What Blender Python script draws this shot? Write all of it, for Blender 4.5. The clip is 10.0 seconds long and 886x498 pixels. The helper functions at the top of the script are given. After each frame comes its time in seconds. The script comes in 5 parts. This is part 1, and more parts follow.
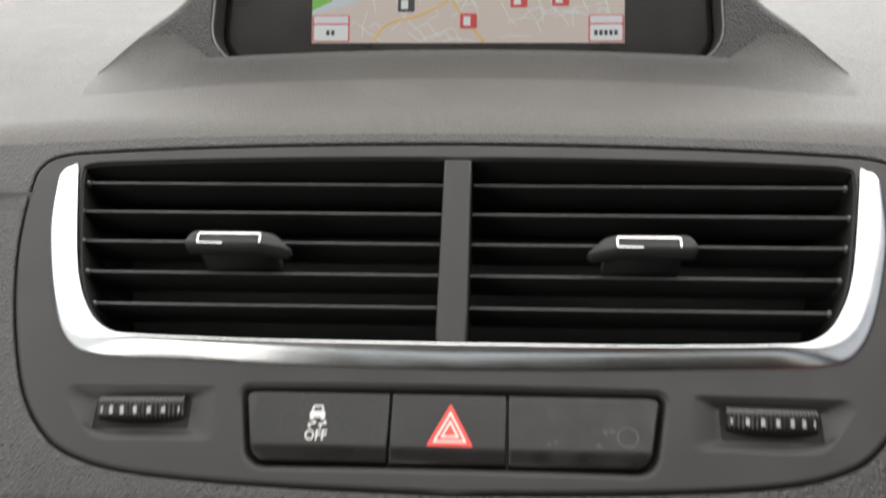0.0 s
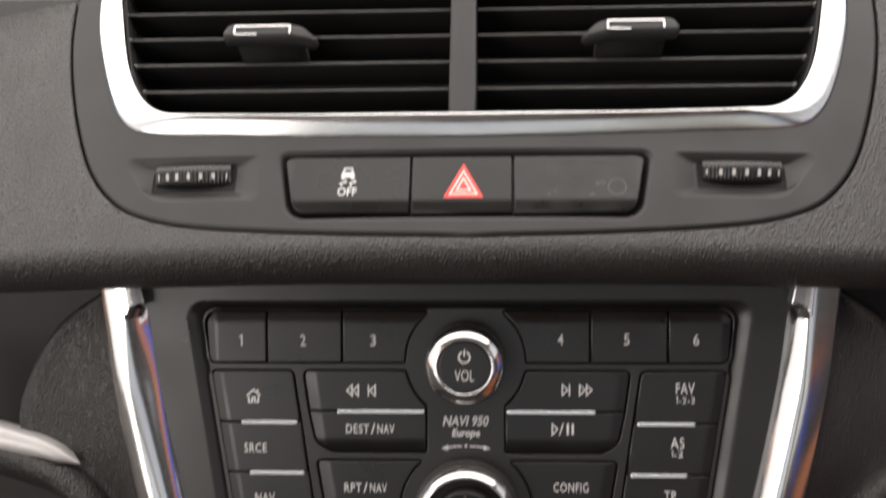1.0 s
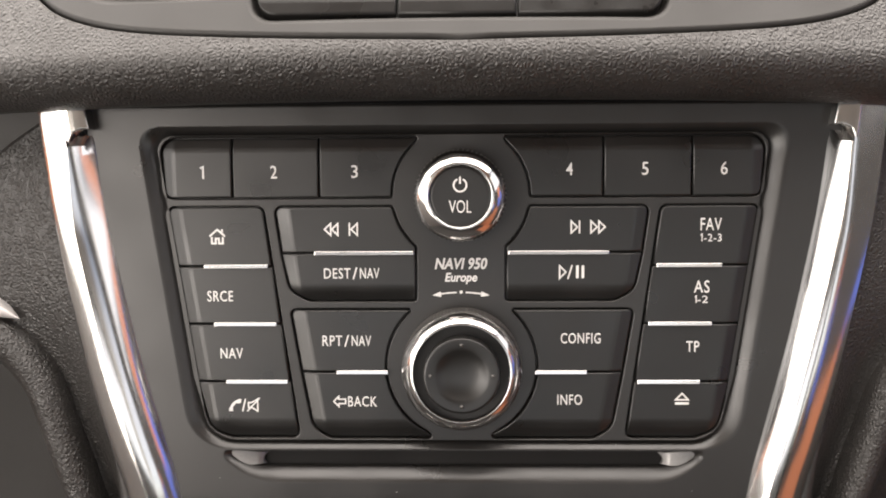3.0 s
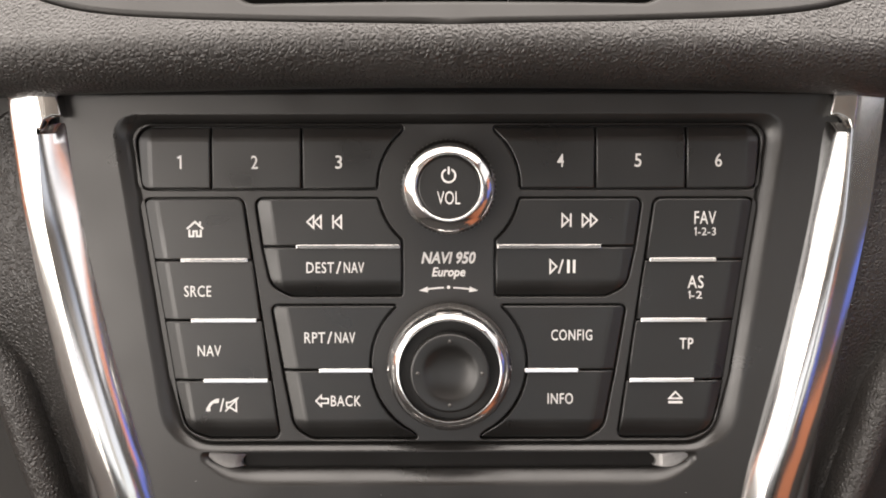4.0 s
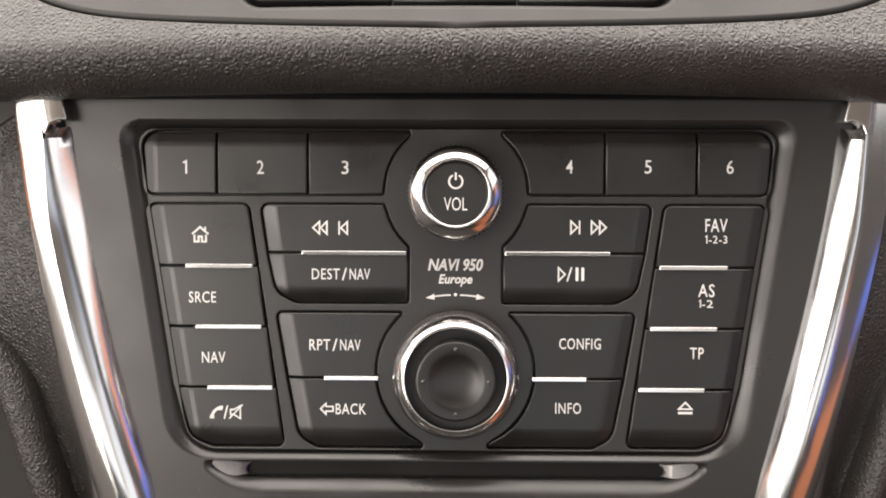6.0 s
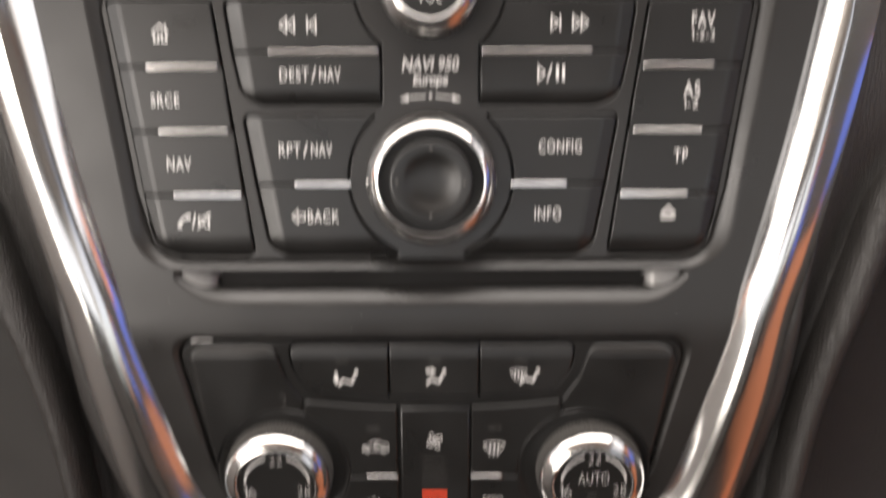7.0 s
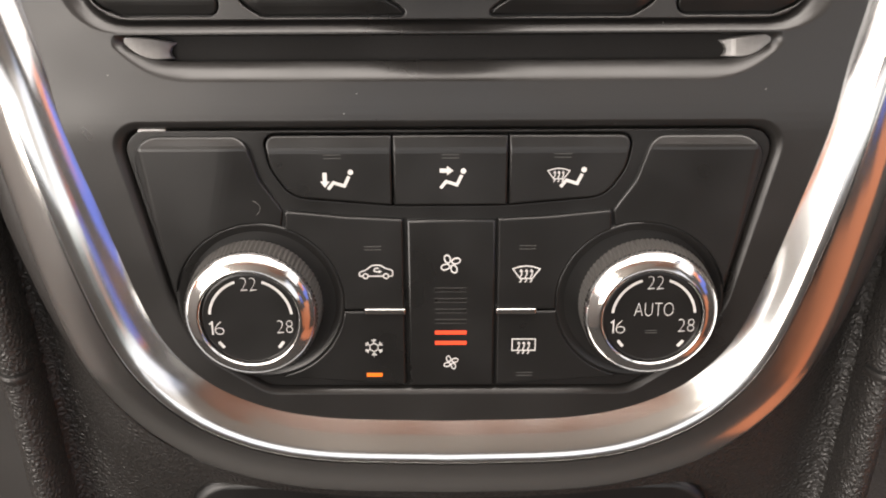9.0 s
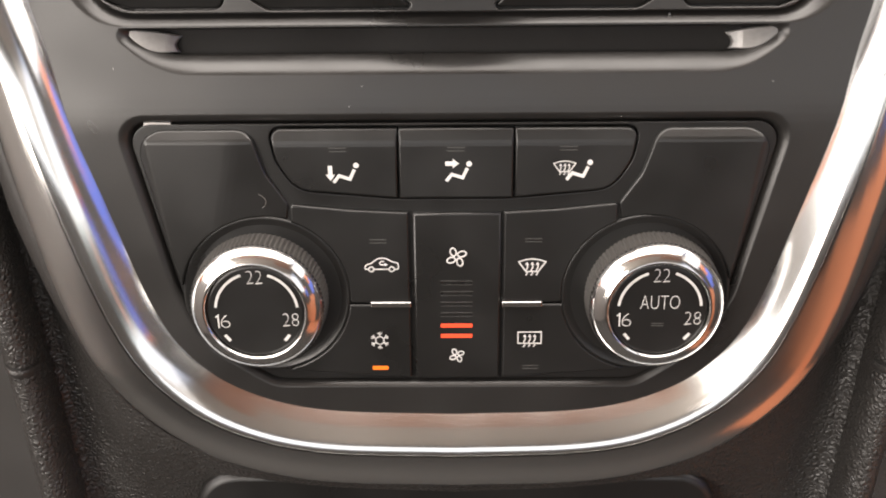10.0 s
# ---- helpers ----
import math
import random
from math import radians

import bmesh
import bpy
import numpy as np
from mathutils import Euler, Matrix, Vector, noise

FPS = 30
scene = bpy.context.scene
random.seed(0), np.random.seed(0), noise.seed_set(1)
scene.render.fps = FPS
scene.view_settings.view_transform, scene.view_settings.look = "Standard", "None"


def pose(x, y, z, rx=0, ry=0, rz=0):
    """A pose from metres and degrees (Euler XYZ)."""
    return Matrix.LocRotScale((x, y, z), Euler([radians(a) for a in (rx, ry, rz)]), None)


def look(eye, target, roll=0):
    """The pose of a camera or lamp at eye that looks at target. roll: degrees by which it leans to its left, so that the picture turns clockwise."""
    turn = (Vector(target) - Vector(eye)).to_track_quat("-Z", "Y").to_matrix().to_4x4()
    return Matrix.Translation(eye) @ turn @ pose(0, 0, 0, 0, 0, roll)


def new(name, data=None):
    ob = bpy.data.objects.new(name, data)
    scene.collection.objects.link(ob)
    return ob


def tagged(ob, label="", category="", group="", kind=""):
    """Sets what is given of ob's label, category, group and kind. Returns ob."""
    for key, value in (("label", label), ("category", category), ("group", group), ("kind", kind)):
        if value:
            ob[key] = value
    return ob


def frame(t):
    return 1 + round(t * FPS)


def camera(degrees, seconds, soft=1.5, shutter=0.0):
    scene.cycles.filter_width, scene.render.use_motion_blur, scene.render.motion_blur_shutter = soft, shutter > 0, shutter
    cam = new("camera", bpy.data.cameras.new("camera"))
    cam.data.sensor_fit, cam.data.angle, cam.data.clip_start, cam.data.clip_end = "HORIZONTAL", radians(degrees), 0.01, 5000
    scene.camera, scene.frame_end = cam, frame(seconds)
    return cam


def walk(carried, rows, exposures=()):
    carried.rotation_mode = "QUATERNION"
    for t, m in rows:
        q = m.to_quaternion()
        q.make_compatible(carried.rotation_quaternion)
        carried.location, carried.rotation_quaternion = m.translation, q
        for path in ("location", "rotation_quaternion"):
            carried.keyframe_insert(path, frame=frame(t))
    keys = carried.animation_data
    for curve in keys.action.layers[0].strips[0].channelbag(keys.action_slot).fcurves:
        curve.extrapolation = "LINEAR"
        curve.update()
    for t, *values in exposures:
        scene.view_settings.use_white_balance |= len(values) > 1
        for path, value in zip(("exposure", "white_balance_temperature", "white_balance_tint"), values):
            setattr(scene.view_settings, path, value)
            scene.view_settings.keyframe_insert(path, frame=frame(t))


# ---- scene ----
from mathutils import bvhtree

cam = camera(47.81, 10.0, 1.9, 0.46)
EXPOSURES = [(0.0, -1.27, 6050, 5), (0.5, -1.18, 6200, 8), (1.0, -1.15, 6350, 10), (1.5, -0.68, 6450, 10), (2.0, -0.48, 6500, 10), (2.5, -0.2, 6550, 10), (4.0, -0.2, 6550, 10), (6.5, -0.2, 6550, 10), (7.0, -0.25, 6500, 10), (7.5, -0.45, 6550, 10), (8.0, -0.40, 6550, 10), (8.5, -0.2, 6550, 10), (9.0, 0.12, 6600, 10), (10.0, 0.2, 6600, 10)]
PATH = [
    (0, (0.01400, 0.00841, 0.99679), (-0.04496, 0.96049, 0.69668), -0.42),
    (0.5, (0.01409, -0.02667, 0.99284), (-0.04158, 0.90475, 0.63319), -1.46),
    (1, (0.01101, -0.04758, 0.97120), (-0.04385, 0.87109, 0.58002), -1.55),
    (1.5, (0.00285, -0.05070, 0.94395), (-0.01160, 0.86175, 0.53502), -0.77),
    (2, (0.00266, -0.05459, 0.93926), (-0.01624, 0.85770, 0.53015), -0.93),
    (2.5, (0.00003, -0.04664, 0.92267), (-0.02445, 0.86139, 0.50449), -0.97),
    (2.7, (0.00363, -0.03512, 0.91872), (-0.02817, 0.86792, 0.49035), -1.07),
    (3.8, (0.00058, -0.01748, 0.90436), (-0.00839, 0.89039, 0.48520), -0.41),
    (4, (-0.00205, -0.01804, 0.90364), (-0.00240, 0.89214, 0.48943), -0.11),
    (4.5, (-0.00160, -0.01764, 0.90167), (-0.00648, 0.89543, 0.49390), -0.09),
    (5, (-0.00221, -0.01600, 0.90044), (-0.00567, 0.89730, 0.49316), 0.11),
    (5.2, (0.00020, -0.01564, 0.90206), (-0.01138, 0.89623, 0.49174), -0.03),
    (6.3, (0.00038, -0.01498, 0.90019), (-0.01530, 0.90051, 0.49816), -0.15),
    (6.5, (-0.00249, -0.01325, 0.89555), (-0.00040, 0.90285, 0.49461), 0.25),
    (7, (0.00226, -0.01674, 0.87372), (0.00433, 0.84827, 0.37198), -0.16),
    (7.3, (-0.00112, -0.02139, 0.84328), (-0.00513, 0.82155, 0.30529), -0.47),
    (7.5, (-0.00211, -0.01205, 0.83012), (-0.01335, 0.83064, 0.29184), -0.45),
    (8, (-0.00756, 0.01371, 0.80545), (-0.01219, 0.86620, 0.28273), 0.03),
    (8.5, (-0.00382, 0.01738, 0.80378), (-0.00351, 0.85793, 0.26204), -0.17),
    (9, (-0.00053, 0.01820, 0.80416), (-0.00558, 0.85682, 0.25946), -0.41),
    (9.5, (-0.00038, 0.01828, 0.80478), (-0.00712, 0.85353, 0.25495), -0.54),
    (10, (-0.00025, 0.01852, 0.80422), (-0.01226, 0.85277, 0.25296), -0.73),
]
walk(cam, [(t, look(eye, target, roll)) for t, eye, target, roll in PATH], EXPOSURES)

# ---- light ----
world = bpy.data.worlds.new("world")
scene.world = world
world.use_nodes = True
wn, wl = world.node_tree.nodes, world.node_tree.links
sky = wn.new("ShaderNodeTexSky")
sky.sky_type, sky.sun_disc = "NISHITA", False
sky.sun_elevation, sky.sun_rotation = radians(48), radians(150)
wl.new(sky.outputs[0], wn["Background"].inputs[0])
wn["Background"].inputs[1].default_value = 0.1


def window_lamp(name, eye, target, sx, sy, power, colour=(1, 0.915, 0.84)):
    """The daylight that comes in through one window."""
    data = bpy.data.lights.new(name, "AREA")
    data.shape, data.size, data.size_y, data.energy, data.color = "RECTANGLE", sx, sy, power, colour
    ob = new(name, data)
    ob.matrix_world = look(eye, target)
    return ob


window_lamp("windscreen_light", (-0.445, 0.455, 1.176), (-0.445, 0.085, 0.246), 0.67, 1.07, 21)
window_lamp("windscreen_light", (0.20, 0.455, 1.176), (0.20, 0.085, 0.246), 0.62, 1.07, 20.5)
window_lamp("side_window_light", (-0.735, -0.10, 1.08), (0, 0.10, 0.80), 0.84, 0.58, 5.5)
window_lamp("side_window_light", (-0.735, -0.86, 1.02), (0, -0.04, 0.80), 0.58, 0.68, 14)
window_lamp("side_window_light", (0.735, 0.11, 1.225), (0, 0.20, 0.80), 0.82, 0.31, 1.6)
window_lamp("side_window_light", (0.735, -1.01, 1.09), (0, 0.05, 0.80), 0.82, 0.55, 1.5)
window_lamp("rear_window_light", (-0.03, -1.62, 1.175), (-0.03, 0.25, 0.80), 1.16, 0.45, 2.7)

# ---- materials ----
def material(name, colour, rough=0.5, metal=0.0, grain=0.0, grain_scale=900.0, cells=0.0, cell_scale=600.0,
             vary=0.12, rough_vary=0.08, emit=0.0, coat=0.0, spec=0.5, blotch=40.0):
    """A surface with colour and gloss that vary at two sizes, a fine relief (grain) and, for hide, a cell relief (cells)."""
    m = bpy.data.materials.new(name)
    m.use_nodes = True
    nodes, links = m.node_tree.nodes, m.node_tree.links
    b = nodes["Principled BSDF"]
    b.inputs["Metallic"].default_value = metal
    b.inputs["Specular IOR Level"].default_value = spec
    b.inputs["Coat Weight"].default_value = coat
    tc = nodes.new("ShaderNodeTexCoord")

    def tex(scale, detail=3.0):
        n = nodes.new("ShaderNodeTexNoise")
        n.inputs["Scale"].default_value, n.inputs["Detail"].default_value = scale, detail
        links.new(tc.outputs["Object"], n.inputs["Vector"])
        return n.outputs["Fac"]

    big, small = tex(blotch), tex(grain_scale, 2.0)
    mixv = nodes.new("ShaderNodeMath")
    mixv.operation = "ADD"
    links.new(big, mixv.inputs[0])
    links.new(small, mixv.inputs[1])
    ramp = nodes.new("ShaderNodeMapRange")
    ramp.inputs["From Min"].default_value, ramp.inputs["From Max"].default_value = 0.6, 1.4
    ramp.inputs["To Min"].default_value, ramp.inputs["To Max"].default_value = 1 - vary, 1 + vary
    links.new(mixv.outputs[0], ramp.inputs["Value"])
    mul = nodes.new("ShaderNodeVectorMath")
    mul.operation = "SCALE"
    mul.inputs[0].default_value = tuple(c * (0.12 if emit else 1.0) for c in colour)
    links.new(ramp.outputs[0], mul.inputs["Scale"])
    links.new(mul.outputs[0], b.inputs["Base Color"])
    rr = nodes.new("ShaderNodeMapRange")
    rr.inputs["From Min"].default_value, rr.inputs["From Max"].default_value = 0.3, 0.7
    rr.inputs["To Min"].default_value, rr.inputs["To Max"].default_value = max(0.02, rough - rough_vary), min(1, rough + rough_vary)
    links.new(big, rr.inputs["Value"])
    links.new(rr.outputs[0], b.inputs["Roughness"])
    normal = None
    if cells:
        vo = nodes.new("ShaderNodeTexVoronoi")
        vo.feature = "DISTANCE_TO_EDGE"
        vo.inputs["Scale"].default_value = cell_scale
        warp = nodes.new("ShaderNodeTexNoise")
        warp.inputs["Scale"].default_value, warp.inputs["Detail"].default_value = cell_scale * 0.7, 2.0
        links.new(tc.outputs["Object"], warp.inputs["Vector"])
        wm = nodes.new("ShaderNodeVectorMath")
        wm.operation = "MULTIPLY_ADD"
        wm.inputs[1].default_value = (0.9 / cell_scale,) * 3
        links.new(warp.outputs["Color"], wm.inputs[0])
        links.new(tc.outputs["Object"], wm.inputs[2])
        links.new(wm.outputs[0], vo.inputs["Vector"])
        cr = nodes.new("ShaderNodeMapRange")
        cr.interpolation_type = "SMOOTHSTEP"
        cr.inputs["From Min"].default_value, cr.inputs["From Max"].default_value = -0.15, 0.62
        cr.inputs["To Min"].default_value, cr.inputs["To Max"].default_value = 0.0, 1.0
        links.new(vo.outputs["Distance"], cr.inputs["Value"])
        bump = nodes.new("ShaderNodeBump")
        bump.inputs["Strength"].default_value, bump.inputs["Distance"].default_value = 1.0, cells
        links.new(cr.outputs[0], bump.inputs["Height"])
        normal = bump
    if grain:
        bump = nodes.new("ShaderNodeBump")
        bump.inputs["Strength"].default_value, bump.inputs["Distance"].default_value = 1.0, grain
        links.new(small, bump.inputs["Height"])
        if normal:
            links.new(normal.outputs[0], bump.inputs["Normal"])
        normal = bump
    if normal:
        links.new(normal.outputs[0], b.inputs["Normal"])
    if emit:
        b.inputs["Emission Color"].default_value = (*colour, 1)
        b.inputs["Emission Strength"].default_value = emit
    return m


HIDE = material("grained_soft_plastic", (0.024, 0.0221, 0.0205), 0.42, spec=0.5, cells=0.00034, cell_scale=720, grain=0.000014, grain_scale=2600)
PAD = material("fine_grained_plastic", (0.026, 0.0242, 0.0228), 0.42, cells=0.00006, cell_scale=1500, grain=0.00002, grain_scale=3000)
FASCIA = material("satin_dark_plastic", (0.0153, 0.0144, 0.0136), 0.33, grain=0.00001, grain_scale=2600)
BEZEL = material("warm_grey_plastic", (0.0175, 0.0163, 0.0152), 0.46, spec=0.33, grain=0.00001, grain_scale=2600)
BUTTON = material("black_button_plastic", (0.0090, 0.0087, 0.0083), 0.33, grain=0.000004, grain_scale=3000)
BLACK = material("matt_black_plastic", (0.008, 0.008, 0.008), 0.62)
KNURL = material("ribbed_dark_rubber", (0.050, 0.047, 0.044), 0.38)
SLAT = material("lit_slat_edge_plastic", (0.06, 0.058, 0.055), 0.35)
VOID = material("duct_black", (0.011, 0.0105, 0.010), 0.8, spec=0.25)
CHROME = material("polished_chrome", (0.62, 0.61, 0.60), 0.13, 1.0, vary=0.03, rough_vary=0.03)
BRIGHT = material("scratched_bright_metal", (0.64, 0.635, 0.625), 0.15, 1.0, vary=0.02, rough_vary=0.02, blotch=60)
# midway tone: paints the fade from the shaded hood to the lit pad
FOOT = material("half_lit_hood_foot_plastic", (0.045, 0.042, 0.039), 0.5, spec=0.42, rough_vary=0.03, cells=0.00030, cell_scale=740, grain=0.00002, grain_scale=2600)
SWITCH = material("smooth_black_switch", (0.011, 0.0105, 0.010), 0.30, spec=0.28)
DIVIDER = material("grey_divider_plastic", (0.018, 0.017, 0.016), 0.42, spec=0.28, grain=0.00001, grain_scale=2600)
# paler copy of the dashboard plastic: the top's sheen is in the colour
PADTOP = material("lit_pad_plastic", (0.070, 0.065, 0.060), 0.52, spec=0.42, rough_vary=0.03, vary=0.16, cells=0.00030, cell_scale=760, grain=0.00003, grain_scale=2600)
WORN = material("worn_switch_cover", (0.012, 0.0114, 0.0109), 0.36, spec=0.32, vary=0.25, rough_vary=0.10, blotch=160, grain=0.000012, grain_scale=1800)
BRUSHED = material("worn_satin_metal", (0.52, 0.525, 0.53), 0.19, 1.0, vary=0.04, rough_vary=0.05, grain=0.000003, grain_scale=1500)
WHITE = material("white_print", (0.57, 0.56, 0.545), 0.6)
GREY = material("faint_grey_scuff", (0.034, 0.033, 0.032), 0.5)
TICK = material("worn_white_mark", (0.42, 0.41, 0.395), 0.6)
RED = material("red_translucent_plastic", (0.62, 0.035, 0.025), 0.35)
PINK = material("pale_pink_print", (0.90, 0.55, 0.50), 0.5)
LED = material("lit_red_indicator", (1.0, 0.085, 0.028), 0.4, emit=1.35)
AMBER = material("lit_amber_indicator", (1.0, 0.20, 0.015), 0.4, emit=1.3)
TICKDARK = material("dull_grey_print", (0.11, 0.105, 0.10), 0.5)
DARK = material("dark_unlit_indicator", (0.062, 0.060, 0.057), 0.35)
CARPET = material("dark_footwell_carpet", (0.050, 0.048, 0.046), 0.9, grain=0.0006, grain_scale=700)
LINING = material("smooth_grey_lining", (0.055, 0.053, 0.051), 0.6, grain=0.00003, grain_scale=1500)
MATT = material("matt_silver_plastic", (0.52, 0.50, 0.49), 0.42, 0.3, grain=0.000006, grain_scale=1800)
SILVER = material("grey_silver_plastic", (0.20, 0.195, 0.19), 0.36, 0.5)
LINER = material("pale_headliner_cloth", (0.37, 0.34, 0.31), 0.9, grain=0.0002, grain_scale=900)
SEAT = material("grey_seat_cloth", (0.13, 0.12, 0.11), 0.8, grain=0.0003, grain_scale=500)
DOOR = material("light_grey_door_lining", (0.30, 0.285, 0.27), 0.7, grain=0.0002, grain_scale=700)
TRIM = material("charcoal_cabin_trim", (0.05, 0.048, 0.046), 0.6)
# colours of the added panels that the bright metal reflects
TAN = material("tan_reflection_card", (0.54, 0.205, 0.105), 0.6)
FAWN = material("fawn_reflection_card", (0.36, 0.20, 0.14), 0.6)
BLUE = material("blue_reflection_card", (0.10, 0.16, 0.62), 0.7)

# ---- axes of the three faces: x to the right, y up along the face, z out of it; all drawings in millimetres ----
def face(y, z, tilt):
    return pose(-0.0005, y, z, 90 - tilt, 0, 0)


FR = face(0.250, 0.774, 21)
FV = face(0.274, 0.866, 48)
BEND0, BEND1, BEND = -68.0, -78.0, radians(9.0)


def bent(u, s, w, start=BEND0, stop=BEND1):
    """The fascia is flat above, then turns by nine degrees to be flat again lower down."""
    if s >= start:
        return u, s, w
    run = start - stop
    d = min(start - s, run)
    a = BEND * d / run
    r = run / BEND
    v, h = start - r * math.sin(a), -r * (1 - math.cos(a))
    rest = max(0.0, stop - s)
    v, h = v - rest * math.cos(a), h - rest * math.sin(a)
    return u, v - w * math.sin(a), h + w * math.cos(a)


def bent_softly(u, s, w):
    """The same turn, spread over a longer run."""
    return bent(u, s, w, -38.0, -108.0)


_o = bent(0, -79.2, 0)
FH = FR @ pose(0, _o[1] / 1000, _o[2] / 1000, 9.0, 0, 0)


def bow(u, v, w):
    """The vent panel sweeps back towards its sides."""
    return u, v, w - 3.0e-4 * min(abs(u), 190.0) ** 2


# ---- mesh helpers ----
def part(name, bm, mat, parent=None, label="", place=None, warp=None, sharp=None):
    """Links a bmesh drawn in millimetres as one mesh object under a thing or a part."""
    for v in bm.verts:
        c = warp(*v.co) if warp else v.co
        v.co = (c[0] / 1000, c[1] / 1000, c[2] / 1000)
    me = bpy.data.meshes.new(name)
    bm.normal_update()
    bm.to_mesh(me)
    bm.free()
    if sharp is not None:
        for p in me.polygons:
            p.use_smooth = True
        me.set_sharp_from_angle(angle=radians(sharp))
    me.materials.append(mat)
    ob = new(name, me)
    if parent:
        ob.parent = parent
    if place is not None:
        ob.matrix_basis = place
    if label:
        ob["label"] = label
    return ob


def thing(name, label, category, place=None, group="", kind=""):
    ob = new(name)
    ob.empty_display_size = 0.02
    if place is not None:
        ob.matrix_basis = place
    return tagged(ob, label, category, group, kind)


def rounded(points, step=14.0):
    """A closed outline from corners (x, y, radius), counter-clockwise."""
    out, n = [], len(points)
    for i, (x, y, r) in enumerate(points):
        p, a, b = Vector((x, y)), Vector(points[i - 1][:2]), Vector(points[(i + 1) % n][:2])
        da, db = (a - p), (b - p)
        la, lb = da.length, db.length
        da, db = da / la, db / lb
        half = math.acos(max(-1, min(1, da.dot(db)))) / 2
        if r <= 0 or half > radians(88.5):
            out.append((x, y))
            continue
        t = min(r / math.tan(half), 0.48 * la, 0.48 * lb)
        r = t * math.tan(half)
        c = p + (da + db).normalized() * (r / math.sin(half))
        a0 = math.atan2(*(p + da * t - c).yx)
        a1 = math.atan2(*(p + db * t - c).yx)
        turn = (a1 - a0 + math.pi) % (2 * math.pi) - math.pi
        k = max(2, int(abs(math.degrees(turn)) / step) + 1)
        for j in range(k + 1):
            a = a0 + turn * j / k
            out.append((c.x + r * math.cos(a), c.y + r * math.sin(a)))
    return out


def mirrored(half):
    """Closes a right-hand half, given from the top centre down to the bottom centre, into a counter-clockwise outline."""
    left = [(-x, y) for x, y in half]
    full = left + [p for p in reversed(half)]
    out = []
    for p in full:
        if not out or (Vector(p) - Vector(out[-1])).length > 1e-3:
            out.append(p)
    if (Vector(out[0]) - Vector(out[-1])).length < 1e-3:
        out.pop()
    return out


def flip(poly):
    return [(-x, y) for x, y in reversed(poly)]


def ccw(poly):
    area = sum(poly[i - 1][0] * p[1] - p[0] * poly[i - 1][1] for i, p in enumerate(poly))
    return list(poly) if area > 0 else list(reversed(poly))


def inset(poly, d):
    """The outline moved inwards by d (outwards where d is negative)."""
    out, n = [], len(poly)
    for i in range(n):
        a, p, b = Vector(poly[i - 1]), Vector(poly[i]), Vector(poly[(i + 1) % n])
        e0, e1 = (p - a).normalized(), (b - p).normalized()
        n0, n1 = Vector((-e0.y, e0.x)), Vector((-e1.y, e1.x))
        m = n0 + n1
        m = m / max(0.35, m.length_squared) * 2
        out.append((p.x + m.x * d, p.y + m.y * d))
    return out


def clip(poly, px, py, nx, ny):
    """The side of an outline on which (p - (px, py)) . n is positive."""
    out = []
    for i, b in enumerate(poly):
        a = poly[i - 1]
        da, db = (a[0] - px) * nx + (a[1] - py) * ny, (b[0] - px) * nx + (b[1] - py) * ny
        if (da > 0) != (db > 0):
            k = da / (da - db)
            out.append((a[0] + (b[0] - a[0]) * k, a[1] + (b[1] - a[1]) * k))
        if db > 0:
            out.append(b)
    clean = []
    for p in out:
        if not clean or math.dist(p, clean[-1]) > 0.05:
            clean.append(p)
    if math.dist(clean[0], clean[-1]) < 0.05:
        clean.pop()
    return clean


def ring(bm, poly, w):
    return [bm.verts.new((x, y, w)) for x, y in poly]


def skin(bm, a, b, smooth=True, closed=True):
    n = len(a)
    for i in range(n if closed else n - 1):
        j = (i + 1) % n
        f = bm.faces.new((a[i], a[j], b[j], b[i]))
        f.smooth = smooth


def plate(bm, poly, w0, w1, bevel=0.5, seg=3, drop=None):
    """A solid cap over an outline: walls from w0 up, a rounded edge (drop: its height), a flat top at w1."""
    poly = ccw(poly)
    drop = bevel if drop is None else drop
    rows = [ring(bm, poly, w0), ring(bm, poly, w1 - drop)]
    for k in range(1, seg + 1):
        a = math.pi / 2 * k / seg
        rows.append(ring(bm, inset(poly, bevel * (1 - math.cos(a))), w1 - drop + drop * math.sin(a)))
    for k in range(len(rows) - 1):
        skin(bm, rows[k], rows[k + 1])
    edges = [bm.edges.get((rows[-1][i - 1], rows[-1][i])) for i in range(len(poly))]
    bmesh.ops.triangle_fill(bm, use_beauty=True, edges=edges, normal=(0, 0, 1))
    return bm


def loop_edges(bm, verts):
    out = []
    for i in range(len(verts)):
        e = bm.edges.get((verts[i - 1], verts[i]))
        out.append(e or bm.edges.new((verts[i - 1], verts[i])))
    return out


def around(poly, n):
    """n points at even steps round a closed outline."""
    return even(list(poly) + [poly[0]], n + 1)[:-1]


